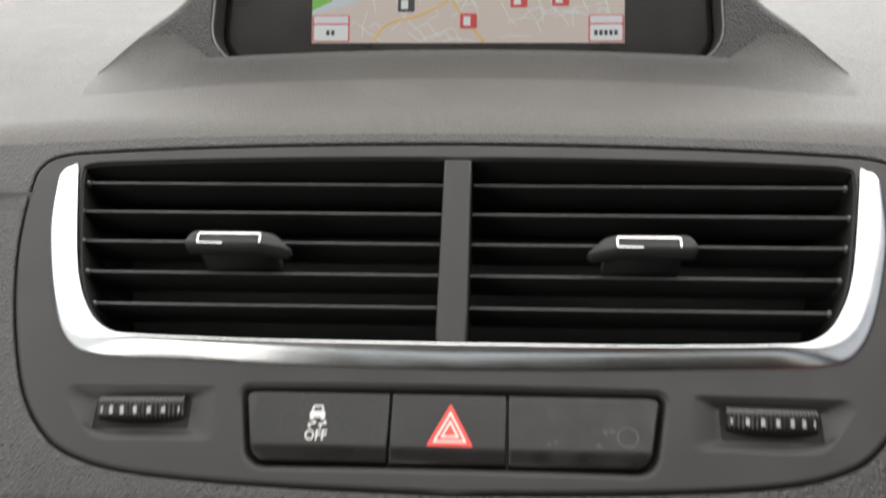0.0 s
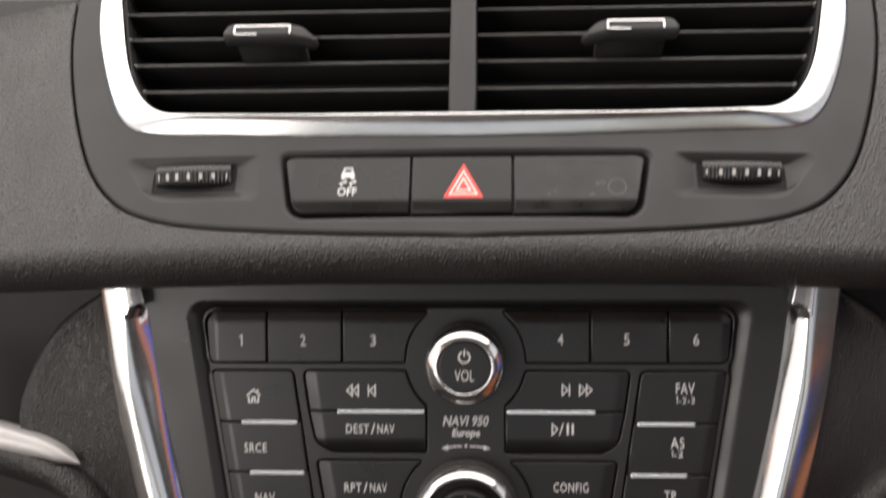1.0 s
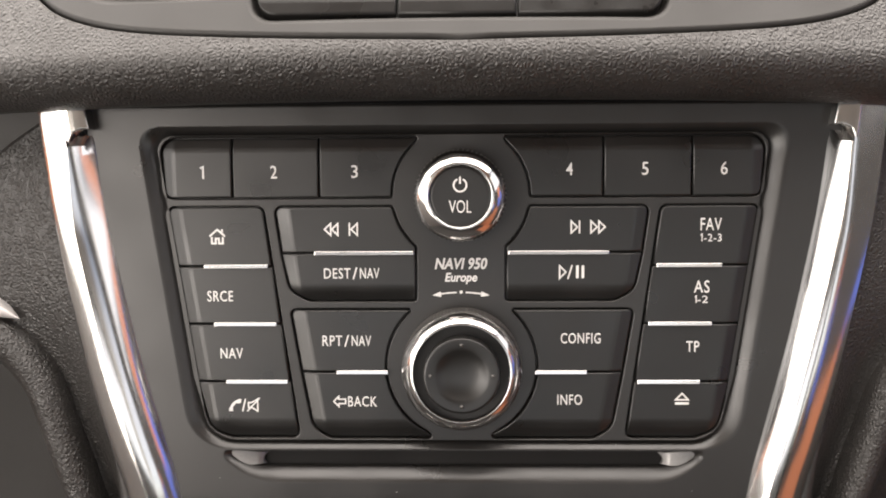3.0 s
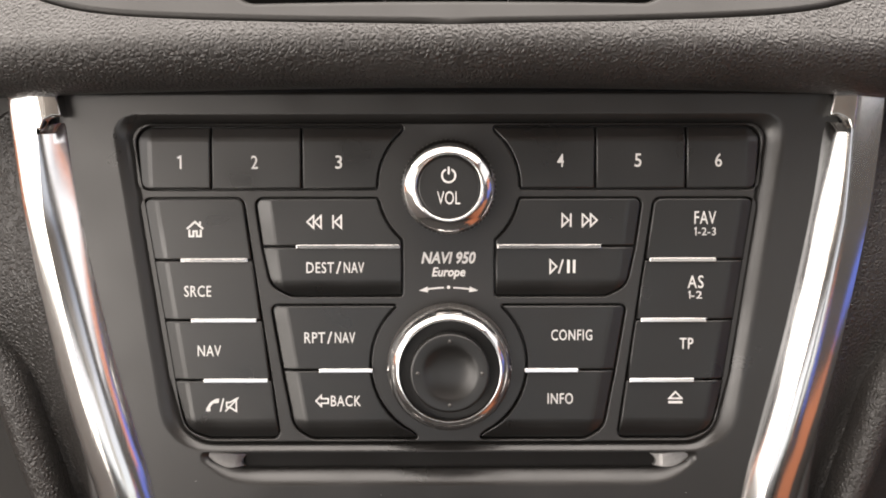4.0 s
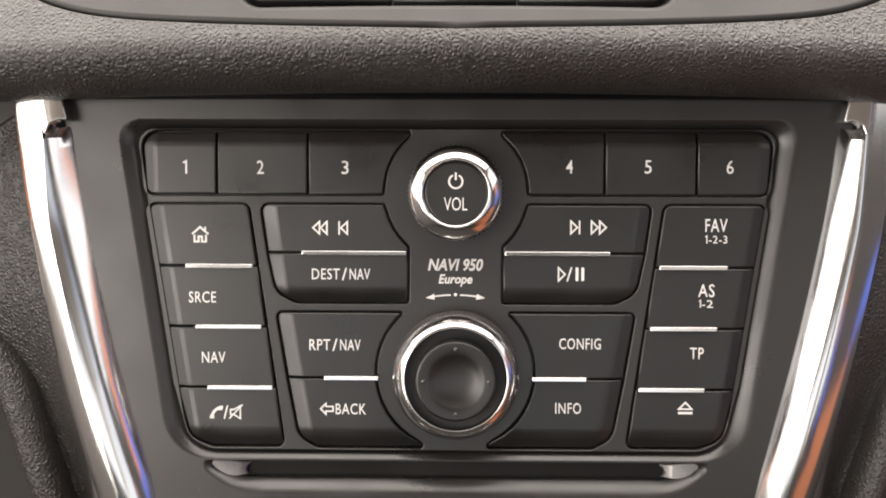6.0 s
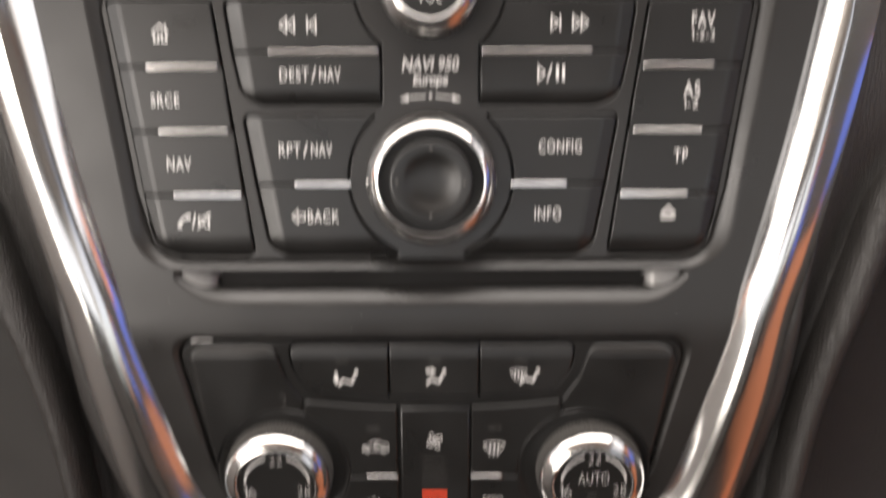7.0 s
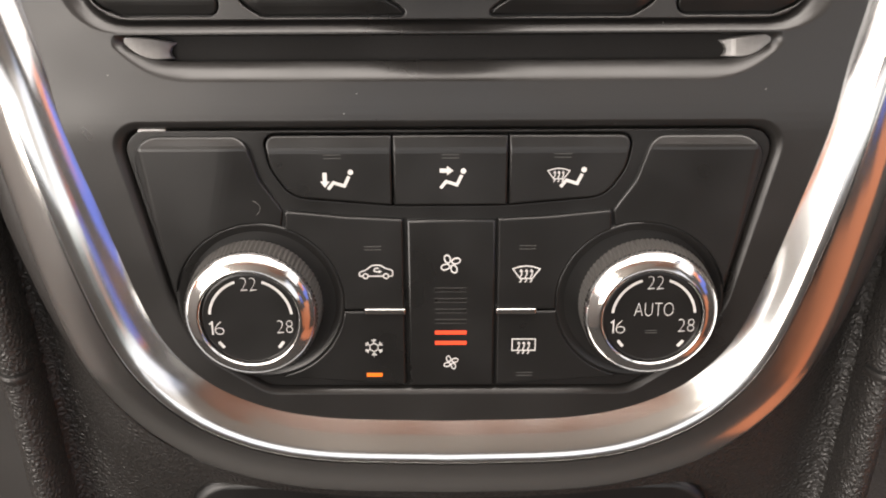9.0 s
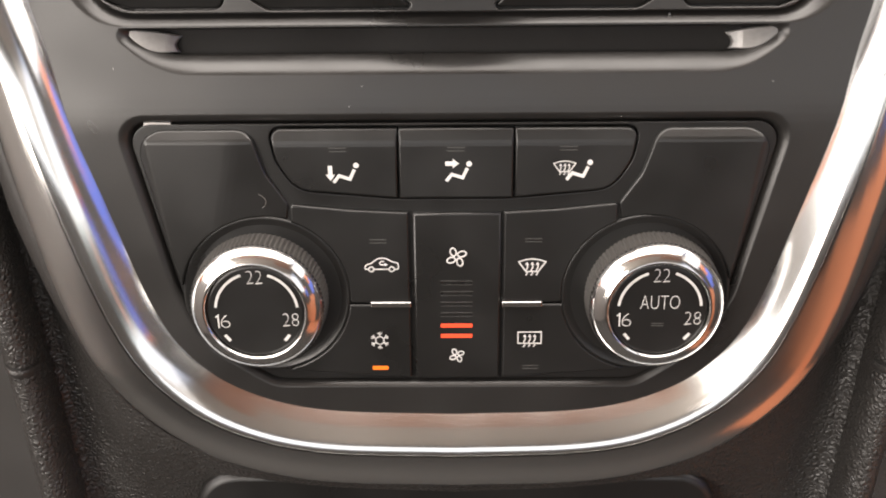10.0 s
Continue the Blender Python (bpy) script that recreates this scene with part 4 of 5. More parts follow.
def legend_fill(parent, polys, w=0.0, mat=None):
    bm = bmesh.new()
    for p in polys:
        plate(bm, p, w - 0.05, w + 0.05, 0.01, 1)
    return part("legend", bm, mat or WHITE, parent)


def bar(parent, x0, x1, y, w, h=1.45):
    bm = bmesh.new()
    plate(bm, rounded([(x0, y - h / 2, 0.3), (x1, y - h / 2, 0.3), (x1, y + h / 2, 0.3), (x0, y + h / 2, 0.3)]), w - 2, w + 0.75, 0.30, 4, 0.35)
    for v in bm.verts:
        if v.co.z > w:
            v.co.z -= 0.02 * (v.co.y - y)
    return part("metal_bar", bm, CHROME, parent, "thin bright metal bar")


def button(parent, poly, w, label="", facets=(), bevel=0.5, mat=None, deep=3.0):
    bm = bmesh.new()
    plate(bm, poly, w - deep, w, bevel, 3)
    for px, py, nx, ny, drop in facets:
        slope_off(bm, px, py, nx, ny, drop, w - deep + 0.5)
    return part("button", bm, mat or BUTTON, parent, label)


def between(poly, top=None, low=None, left=None, right=None):
    if top is not None:
        poly = clip(poly, 0, top, 0, -1)
    if low is not None:
        poly = clip(poly, 0, low, 0, 1)
    if left is not None:
        poly = clip(poly, left, 0, 1, 0)
    if right is not None:
        poly = clip(poly, right, 0, -1, 0)
    return poly


def knob(parent, name, label, cx, cy, r, face_r, height, ribs):
    bm = bmesh.new()
    prof = [(r + 0.8, -3), (r + 0.8, 1.0), (r + 0.7, 1.6), (r + 0.55, height - 3.6), (r + 0.2, height - 3.0)]
    lathe(bm, prof, 0, 0, ribs * 4, (1, 3, ribs, 0.6))
    k = part(name, bm, KNURL, parent, label, place=pose(cx / 1000, cy / 1000, 0))
    bm = bmesh.new()
    m = (r + face_r) / 2
    d = (r - face_r) / 4.0
    lathe(bm, [(r + 0.35, height - 3.9), (r + 0.3, height - 3.3), (r, height - 2.6), (r - 0.6 * d, height - 1.85), (r - 1.4 * d, height - 1.15), (r - 2.2 * d, height - 0.6), (r - 3.0 * d, height - 0.2),
               (r - 3.4 * d, height - 0.08), (face_r + 0.35, height - 0.2), (face_r + 0.12, height - 0.6), (face_r + 0.1, height - 2.5)], 0, 0, 96)
    part("metal_ring", bm, CHROME, k, "bright metal ring")
    bm = bmesh.new()
    f = height - 1.2
    rows = lathe(bm, [(face_r + 0.1, f - 1.5), (face_r + 0.1, f - 0.3), (face_r - 0.3, f), (face_r - 0.8, f), (0.3, f)], 0, 0, 72)
    bm.faces.new(rows[-1])
    cap = part("cap", bm, BUTTON, k, "black cap")
    return k, cap, f


def selector(parent, cx, cy):
    """The large dial: a knurled skirt, a narrow bright ring, a dark groove and a dished cap with four raised marks."""
    bm = bmesh.new()
    lathe(bm, [(18.4, -3), (18.4, 1.0), (18.3, 7.6), (18.1, 8.4), (17.4, 8.8)], 0, 0, 400, (1, 3, 100, 0.35))
    k = part("selector_dial", bm, KNURL, parent, "large black selector dial with a bright metal ring", place=pose(cx / 1000, cy / 1000, 0))
    bm = bmesh.new()
    lathe(bm, [(18.1, 8.0), (18.0, 8.8), (17.6, 9.6), (16.9, 10.5), (16.1, 11.35), (15.4, 11.95), (14.9, 12.2), (14.55, 12.15), (14.4, 11.9), (14.3, 8.0)], 0, 0, 120)
    part("metal_ring", bm, CHROME, k, "bright metal ring")
    bm = bmesh.new()
    rows = lathe(bm, [(14.4, 9.6), (12.2, 9.2), (10.8, 9.0)], 0, 0, 72)
    part("groove", bm, BLACK, k, "dark groove inside the ring")
    bm = bmesh.new()
    rows = lathe(bm, [(11.3, 8.6), (11.3, 15.2), (11.2, 15.6), (10.9, 15.8), (10.4, 15.8), (8.4, 15.6), (7.8, 15.5), (7.2, 15.25), (6.2, 14.8), (4.6, 14.4), (2.6, 14.2), (0.3, 14.1)], 0, 0, 72)
    bm.faces.new(rows[-1])
    cap = part("cap", bm, BUTTON, k, "black dished cap")
    for a in (0, 90, 180, 270):
        bm = bmesh.new()
        lathe(bm, [(0.6, 15.3), (0.55, 15.9), (0.35, 16.1), (0.1, 16.15)], 9.2 * math.cos(radians(a)), 9.2 * math.sin(radians(a)), 12)
        part("raised_mark", bm, KNURL, cap)
    return k


def radio():
    rp = thing("radio_control_panel", "black radio and navigation button panel with two round dials", "radio", FR)
    W0, WB = -2.2, 0.2
    ring_v = 21.3
    # the groups of buttons, right-hand side
    g1 = ccw(rounded([(91.2, 25.0, 2.5), (92.4, 43.1, 4.5), (13.2, 43.1, 0.6)] + [(x, y, 0) for x, y in arc(0, 25.7, ring_v, 48, 4, 8)] + [(21.3, 25.0, 0.8)]))
    g2 = ccw(rounded([(90.9, 21.9, 2.2), (61.2, 21.9, 2.2), (50.9, -50.0, 2.0), (72, -50.0, 1), (78.6, -47.5, 6), (83.0, -31, 10)]))
    g3 = ccw(rounded([(57.4, 21.9, 2.0), (21.2, 21.9, 0.8)] + [(x, y, 0) for x, y in arc(0, 25.7, ring_v, -14, -49, 7)] + [(14.0, 8.8, 0.5), (14.0, -7.0, 0.8), (47, -7.0, 4), (53.0, -4.0, 6), (55.4, 7.6, 0)]))
    g4 = ccw(rounded([(52.9, -10.0, 1.6), (15.6, -10.0, 1.0)] + [(x, y, 0) for x, y in arc(0, -27.5, 23.6, 44, -62, 14)] + [(9.0, -50.2, 1.2), (41, -50.2, 4), (46.4, -47.0, 6), (49.6, -30, 0)]))
    rights = (g1, g2, g3, g4)
    bm = bmesh.new()
    holes = []
    for g in rights:
        for q in (g, flip(g)):
            holes.append((inset(ccw(q), -0.45), 3.0, 0.05, 0.35, True))
    inner = inset(ccw(RADIO_IN), -0.3)
    sheet(bm, inner, holes, W0 + 1.6, 4, 0.3)
    part("panel_body", bm, FASCIA, rp)
    B, T = {}, WB + 0.02
    for side in (-1, 1):
        def S(poly):
            return poly if side > 0 else ccw(flip(poly))

        def cut(g, **k):
            return S(between(g, **k))
        key = "R" if side > 0 else "L"
        fac_top = [(0, 39.4, 0, 1, 0.34)]
        B[key + "1"] = button(rp, cut(g1, right=43.2), WB, "black preset button", fac_top)
        B[key + "2"] = button(rp, cut(g1, left=43.7, right=70.0), WB, "black preset button", fac_top)
        B[key + "3"] = button(rp, cut(g1, left=70.5), WB, "black preset button", fac_top + [(side * 88.2, 34, side, -0.02, 0.34)])
        edge = [(side * 86.6, 21.9, side, -0.15, 0.30)]
        low = [(0, -44.5, 0, -1, 0.20), (0, -47.0, 0, -1, 0.30)]
        for i, (hi, lo) in enumerate(((None, 3.9), (3.5, -14.1), (-14.5, -32.2), (-32.6, None))):
            B[key + "c%d" % i] = button(rp, cut(g2, top=hi, low=lo), WB, "black function button", edge + (low if i == 3 else []))
        out3 = [(side * 53.2, 21.9, side, -0.13, 0.28)]
        B[key + "u"] = button(rp, cut(g3, low=7.9), WB, "black function button", out3)
        B[key + "d"] = button(rp, cut(g3, top=7.5), WB, "black function button", out3 + [(0, -2.2, 0, -1, 0.22), (0, -4.4, 0, -1, 0.30)])
        out4 = [(side * 48.6, -10, side, -0.17, 0.28)]
        B[key + "p"] = button(rp, cut(g4, low=-29.2), WB, "black function button", out4)
        B[key + "q"] = button(rp, cut(g4, top=-29.6), WB, "black function button", out4 + [(0, -44.8, 0, -1, 0.20), (0, -47.3, 0, -1, 0.30)])
        for o, x0, x1, y in (("c1", 59.6, 79.6, 3.7), ("c2", 57.2, 76.8, -14.3), ("c3", 54.0, 73.4, -32.4), ("d", 14.4, 45.3, 7.7), ("q", 22.6, 38.8, -29.4)):
            a, b = sorted((side * x0, side * x1))
            bar(B[key + o], a, b, y, WB)
    # writing
    def put(ob, body, x, y, wd, h, shear=0.0, w=T):
        if body == "1":
            return legend_strokes(ob, [([(x - 0.65, y + 1.25), (x + 0.25, y + 1.75), (x + 0.25, y - h / 2)], False)], 0.5, w)
        if "/" in body:
            a, b = body.split("/")
            k = wd / (len(a) + len(b) + 1.3)
            put(ob, a, x - wd / 2 + k * len(a) * 0.5 - 0.1, y, k * len(a) - 0.1, h)
            put(ob, b, x + wd / 2 - k * len(b) * 0.5, y, k * len(b) - 0.2, h)
            c = x - wd / 2 + k * (len(a) + 0.6)
            return legend_strokes(ob, [([(c - 0.55, y - h / 2 - 0.2), (c + 0.55, y + h / 2 + 0.2)], False)], 0.42, w)
        part("legend", words(body, x, y, wd, h, w, shear, 0.026 if shear else 0.002, 1.0 if shear else 1.10), WHITE, ob)
    for ob, body, x in (("L3", "1", -79.8), ("L2", "2", -57.7), ("L1", "3", -32.8), ("R1", "4", 32.8), ("R2", "5", 55.7), ("R3", "6", 79.5)):
        put(B[ob], body, x, 32.6, 1.1 if body == "1" else 2.0, 3.9)
    put(B["Lc1"], "SRCE", -75.1, -5.7, 8.0, 3.3)
    put(B["Lc2"], "NAV", -71.9, -23.6, 7.0, 3.3)
    put(B["Rc0"], "FAV", 75.8, 15.6, 6.4, 3.8)
    put(B["Rc0"], "1-2-3", 75.8, 11.5, 6.4, 2.3)
    put(B["Rc1"], "AS", 73.2, -3.5, 4.7, 3.8)
    put(B["Rc1"], "1-2", 73.2, -7.4, 3.9, 2.2)
    put(B["Rc2"], "TP", 70.7, -22.0, 4.0, 3.3)
    put(B["Ld"], "DEST/NAV", -34.0, 1.3, 17.2, 3.25)
    put(B["Lp"], "RPT/NAV", -35.8, -19.7, 15.2, 3.25)
    put(B["Lq"], "BACK", -31.2, -38.8, 9.0, 3.25)
    put(B["Rp"], "CONFIG", 36.4, -19.4, 12.2, 3.25)
    put(B["Rq"], "INFO", 33.1, -38.6, 7.6, 3.25)
    put(rp, "NAVI 950", 0.0, 4.3, 16.2, 3.6, 0.22, W0 + 1.62)
    put(rp, "Europe", 0.0, -0.3, 10.0, 3.6, 0.22, W0 + 1.62)
    wp = W0 + 1.62
    legend_strokes(rp, [(arc(0, -46.6, 42.0, 91.9, 99.6, 6), False), (arc(0, -46.6, 42.0, 88.1, 80.4, 6), False)], 0.42, wp)
    legend_fill(rp, [[(-8.8, -5.5), (-6.1, -6.0), (-6.3, -4.3)], [(8.8, -5.5), (6.3, -4.3), (6.1, -6.0)], arc(0, -4.5, 0.5, 0, 330, 11)], wp)

    def triangle(x, y, d, h=4.2, l=2.2):
        return [(x, y - h / 2), (x + d * l, y), (x, y + h / 2)]
    # skip marks
    yy = 14.9
    legend_strokes(B["Lu"], [(triangle(-38.2, yy, -1, 3.6, 1.9), True), (triangle(-40.4, yy, -1, 3.6, 1.9), True), (triangle(-32.2, yy, -1, 3.6, 1.9), True), ([(-34.6, yy - 2), (-34.6, yy + 2)], False)], 0.45, T)
    legend_strokes(B["Ru"], [(triangle(39.4, yy, 1, 3.6, 1.9), True), (triangle(41.8, yy, 1, 3.6, 1.9), True), (triangle(33.4, yy, 1, 3.6, 1.9), True), ([(35.9, yy - 2), (35.9, yy + 2)], False)], 0.45, T)
    legend_strokes(B["Rd"], [(triangle(29.9, 1.1, 1, 3.8, 1.9), True), ([(32.4, -1.0), (33.7, 3.2)], False)], 0.45, T)
    legend_fill(B["Rd"], [[(x, -0.8), (x + 0.8, -0.8), (x + 0.8, 3.1), (x, 3.1)] for x in (34.9, 36.6)], T)
    # house
    x, y = -75.6, 12.7
    legend_strokes(B["Lc0"], [([(x - 2.4, y + 0.2), (x, y + 2.3), (x + 2.4, y + 0.2)], False), ([(x - 1.7, y), (x - 1.7, y - 2.0), (x - 0.5, y - 2.0), (x - 0.5, y - 0.5), (x + 0.5, y - 0.5), (x + 0.5, y - 2.0), (x + 1.7, y - 2.0), (x + 1.7, y)], False), ([(x + 1.5, y + 1.4), (x + 1.5, y + 2.4)], False)], 0.55, T)
    # handset and muted loudspeaker
    x, y = -68.0, -39.9
    legend_strokes(B["Lc3"], [(arc(x - 1.2, y - 2.0, 3.4, 172, 100, 6), False)], 0.8, T)
    legend_fill(B["Lc3"], [[(x - 5.2, y - 2.0), (x - 3.9, y - 2.0), (x - 3.9, y - 1.0), (x - 5.0, y - 0.8)], [(x - 2.6, y + 0.4), (x - 1.4, y + 0.6), (x - 1.2, y + 1.8), (x - 2.2, y + 1.8)]], T)
    legend_strokes(B["Lc3"], [([(x - 0.9, y - 2.1), (x + 0.1, y + 1.9)], False), ([(x + 1.0, y - 0.8), (x + 2.0, y - 0.8), (x + 3.9, y - 2.0), (x + 3.9, y + 1.8), (x + 2.0, y + 0.7), (x + 1.0, y + 0.7)], True), ([(x + 0.6, y - 2.0), (x + 4.6, y + 2.2)], False)], 0.4, T)
    # back arrow
    x, y = -38.2, -38.8
    legend_strokes(B["Lq"], [([(x - 2.0, y), (x - 0.4, y + 1.6), (x - 0.4, y + 0.7), (x + 1.7, y + 0.7), (x + 1.7, y - 0.7), (x - 0.4, y - 0.7), (x - 0.4, y - 1.6)], True)], 0.4, T)
    # eject
    x, y = 67.6, -38.3
    legend_strokes(B["Rc3"], [([(x - 1.9, y - 0.3), (x + 1.9, y - 0.3), (x, y + 1.7)], True)], 0.45, T)
    legend_fill(B["Rc3"], [[(x - 2.1, y - 1.8), (x + 2.1, y - 1.8), (x + 2.1, y - 1.1), (x - 2.1, y - 1.1)]], T)
    # the print sits a little off the middle of the keys
    for key, ob in B.items():
        for ch in ob.children:
            if ch.name.startswith("legend"):
                ch.matrix_basis = pose(0.00035, 0.0006 if key[0] == "R" else 0.0002, 0)
    # dials
    vol, cap, f = knob(rp, "volume_dial", "black volume dial with a bright metal ring", 0, 25.4, 13.2, 8.9, 13.0, 60)
    part("legend", words("VOL", 0, -3.1, 6.6, 3.7, f + 0.03), WHITE, cap)
    legend_strokes(cap, [(arc(0, 3.2, 1.9, 115, 425, 16), False), ([(0, 3.6), (0, 5.7)], False)], 0.5, f + 0.03)
    jog = selector(rp, 0.2, -27.5)


radio()


def bite(poly, cx, cy, r):
    """An outline without the part of it inside a circle that crosses it twice."""
    poly, dense = ccw(poly), []
    for i, b in enumerate(poly):
        a = poly[i - 1]
        n = max(1, int(math.dist(a, b) / 0.4))
        dense += [(a[0] + (b[0] - a[0]) * k / n, a[1] + (b[1] - a[1]) * k / n) for k in range(n)]
    keep = [math.dist(q, (cx, cy)) > r for q in dense]
    n = len(dense)
    start = next(i for i in range(n) if keep[i] and not keep[i - 1])
    run = []
    for k in range(n):
        if not keep[(start + k) % n]:
            break
        run.append(dense[(start + k) % n])
    a0 = math.atan2(run[-1][1] - cy, run[-1][0] - cx)
    a1 = math.atan2(run[0][1] - cy, run[0][0] - cx)
    turn = (a1 - a0 + math.pi) % (2 * math.pi) - math.pi
    m = max(4, int(abs(turn) / 0.08))
    run += [(cx + r * math.cos(a0 + turn * k / m), cy + r * math.sin(a0 + turn * k / m)) for k in range(m + 1)]
    out = []
    for q in run:
        if not out or math.dist(q, out[-1]) > 0.12:
            out.append(q)
    while math.dist(out[0], out[-1]) < 0.12:
        out.pop()
    return out


def climate():
    cp = thing("climate_control_panel", "black climate control panel with two temperature dials", "climate control", FH)
    W0, WB = -2.6, 0.0
    base = [(x, y) for x, y in turned(CLIMATE)]
    bm = bmesh.new()
    row = ccw(turned([(42.2, 2.0, 2.2), (41.0, -5.5, 8), (36.6, -12.4, 7), (13, -14.5, 40)]))
    pod = ccw(rounded([(46.8, 2.0, 4.5), (73.8, 2.0, 6), (65.4, -38.2, 3.4), (44, -38.2, 3.2), (39.4, -20, 3.2), (38.7, -16.2, 2.2), (43.6, -8.6, 8)]))
    col = ccw(rounded([(10.0, -61.9, 0.6), (10.0, -18.1, 0.6), (24, -17.4, 20), (38.4, -15.9, 0.8), (38.4, -21, 0), (44, -30, 0), (43.0, -59.6, 3)]))
    mid = [(-9.6, -62.0), (11.1, -62.0), (11.1, -18.3), (-9.6, -18.3)]
    holes = [(inset(row, -0.5), 3, 0.05, 0.35, True)]
    sheet(bm, inset(ccw(CLIM_IN), -0.3), holes, W0 + 1.3, 4, 0.3)
    part("panel_body", bm, BUTTON, cp)
    B, T = {}, WB + 0.02
    for i, (a, b) in enumerate(((None, -13.0), (-12.6, 13.8), (14.2, None))):
        B["r%d" % i] = button(cp, between(row, left=a, right=b), WB, "black air direction button", [(0, -1.4, 0, 1, 0.30)], 0.5)
    for side in (-1, 1):
        S = (lambda p: p) if side > 0 else (lambda p: ccw(flip(p)))
        bm = bmesh.new()
        cx = 46.2 if side > 0 else -45.5
        plate(bm, bite(S(pod), cx, -39.3, 20.2), W0 - 1, WB + 0.6, 0.5, 3)
        slope_off(bm, 0, -0.7, 0, 1, 0.6, W0, 0.5)
        slope_off(bm, side * 70.6, 0, side, -0.12, 0.55, W0, 0.35)
        slope_off(bm, side * 50.5, 0, -side, -0.22, 0.10, W0, 1.5)
        part("cheek", bm, BUTTON, cp, "plain black cheek beside the dial")
        near = 10.7 if side < 0 else 11.8
        c1, c2 = (bite(S(between(col, left=near, **k)), cx, -39.3, 20.2) for k in ({"low": -41.3}, {"top": -41.7}))
        key = "R" if side > 0 else "L"
        B[key + "u"] = button(cp, c1, WB, "black function button")
        B[key + "d"] = button(cp, c2, WB, "black function button")
        a, b = (-20.3, -10.4) if side < 0 else (11.6, 21.3)
        bar(B[key + "d"], a, b, -41.5, WB)
        bm = bmesh.new()
        lathe(bm, [(20.5, W0 - 1), (20.3, WB - 0.5), (20.0, WB - 0.3), (19.5, WB - 0.45), (18.4, WB - 1.1), (17.3, WB - 1.7), (16.2, WB - 1.9), (10.0, WB - 1.9)], cx, -39.3, 80)
        part("collar", bm, BUTTON, cp, "sunken black collar round the dial")
    B["m"] = button(cp, mid, WB, "black fan speed rocker")
    # a hair on the cheek, and a white sliver painting a reflection in the gap above it
    legend_strokes(cp, [(smooth_line([(-45.4, -13.1), (-44.2, -13.9), (-43.8, -14.9), (-44.2, -15.9), (-44.9, -16.6)], 3), False)], 0.11, WB + 0.63, TICKDARK, "hair")
    bm = bmesh.new()
    plate(bm, rounded([(-71.2, 2.75, 0.2), (-64.6, 3.0, 0.2), (-64.8, 3.5, 0.2), (-70.8, 3.6, 0.2)]), -3.6, -1.5, 0.15, 2)
    part("bright_scrap", bm, WHITE, cp, "thin white scrap caught in the gap")
    # dials
    for side in (-1, 1):
        dial, cap, f = knob(cp, "temperature_dial", "ribbed black temperature dial with a bright metal ring", 47.9 if side > 0 else -46.85, -39.7, 15.55, 11.54, 9.0, 84)
        f += 0.03
        dx, dy = 0.3, 0.5
        for body, x, y, wd in (("22", 0.0, 8.15 + dy, 3.7), ("16", -8.1, -3.1 + dy, 3.2), ("28", 7.9, -2.8 + dy, 3.75)):
            part("legend", words(body, x + dx, y, wd, 3.35, f, 0.0, -0.03), WHITE, cap)
        if side > 0:
            part("legend", words("AUTO", dx, 1.9, 9.2, 3.4, f, 0.0, -0.026), WHITE, cap)
            legend_strokes(cap, [([(-1.4, -3.6), (1.4, -3.6)], False), ([(-1.4, -4.2), (1.4, -4.2)], False)], 0.2, f, DARK)
        legend_strokes(cap, [(arc(dx, 0.0, 9.7, 109, 174, 12), False), (arc(dx, 0.0, 9.7, 71, 6, 12), False)], 0.62, f)
        legend_strokes(cap, [([(-7.7, -6.2), (-6.5, -7.7)], False), ([(7.7, -6.2), (6.5, -7.7)], False)], 0.7, f)
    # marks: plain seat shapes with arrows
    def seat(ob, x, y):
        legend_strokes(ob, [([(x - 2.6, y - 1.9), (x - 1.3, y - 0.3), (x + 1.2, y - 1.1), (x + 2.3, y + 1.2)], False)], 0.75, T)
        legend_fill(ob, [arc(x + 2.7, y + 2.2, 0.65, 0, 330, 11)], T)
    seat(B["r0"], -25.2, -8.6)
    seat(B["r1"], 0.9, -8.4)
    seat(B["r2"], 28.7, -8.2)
    legend_fill(B["r0"], [[(-29.6, -8.6), (-28.5, -10.1), (-27.4, -8.6)], [(-29.0, -8.6), (-28.0, -8.6), (-28.0, -6.5), (-29.0, -6.5)]], T)
    legend_fill(B["r1"], [[(-0.2, -7.2), (1.3, -6.1), (-0.2, -5.0)], [(-1.9, -6.6), (-0.2, -6.6), (-0.2, -5.6), (-1.9, -5.6)]], T)

    def screen_mark(ob, x, y, k=1.0, square=False):
        """A windscreen or rear window outline with three wavy arrows rising through it."""
        if square:
            pane = [(-2.9, -1.55), (-2.9, 1.6), (2.9, 1.6), (2.9, -1.55)]
        else:
            pane = [(-1.4, -1.6), (-3.25, 1.0), (-1.6, 1.55), (0, 1.75), (1.6, 1.55), (3.25, 1.0), (1.4, -1.6), (0, -1.45)]
        lines = [([(x + a * k, y + b * k) for a, b in pane], True)]
        heads = []
        for dx in (-1.25, 0.0, 1.25):
            stem = smooth_line([(dx + 0.05, 0.4), (dx + 0.15, -0.4), (dx - 0.2, -1.2), (dx + 0.1, -1.9), (dx - 0.3, -2.5)], 3)
            lines.append(([(x + a * k, y + b * k) for a, b in stem], False))
            heads.append([(x + (dx + a) * k, y + b * k) for a, b in ((-0.45, 0.25), (0.5, 0.25), (0.03, 0.98))])
        legend_strokes(ob, lines, 0.27 * k + 0.02, T)
        legend_fill(ob, heads, T)
    screen_mark(B["r2"], 25.6, -7.0, 0.78)
    screen_mark(B["Ru"], 18.7, -31.6, 1.0)
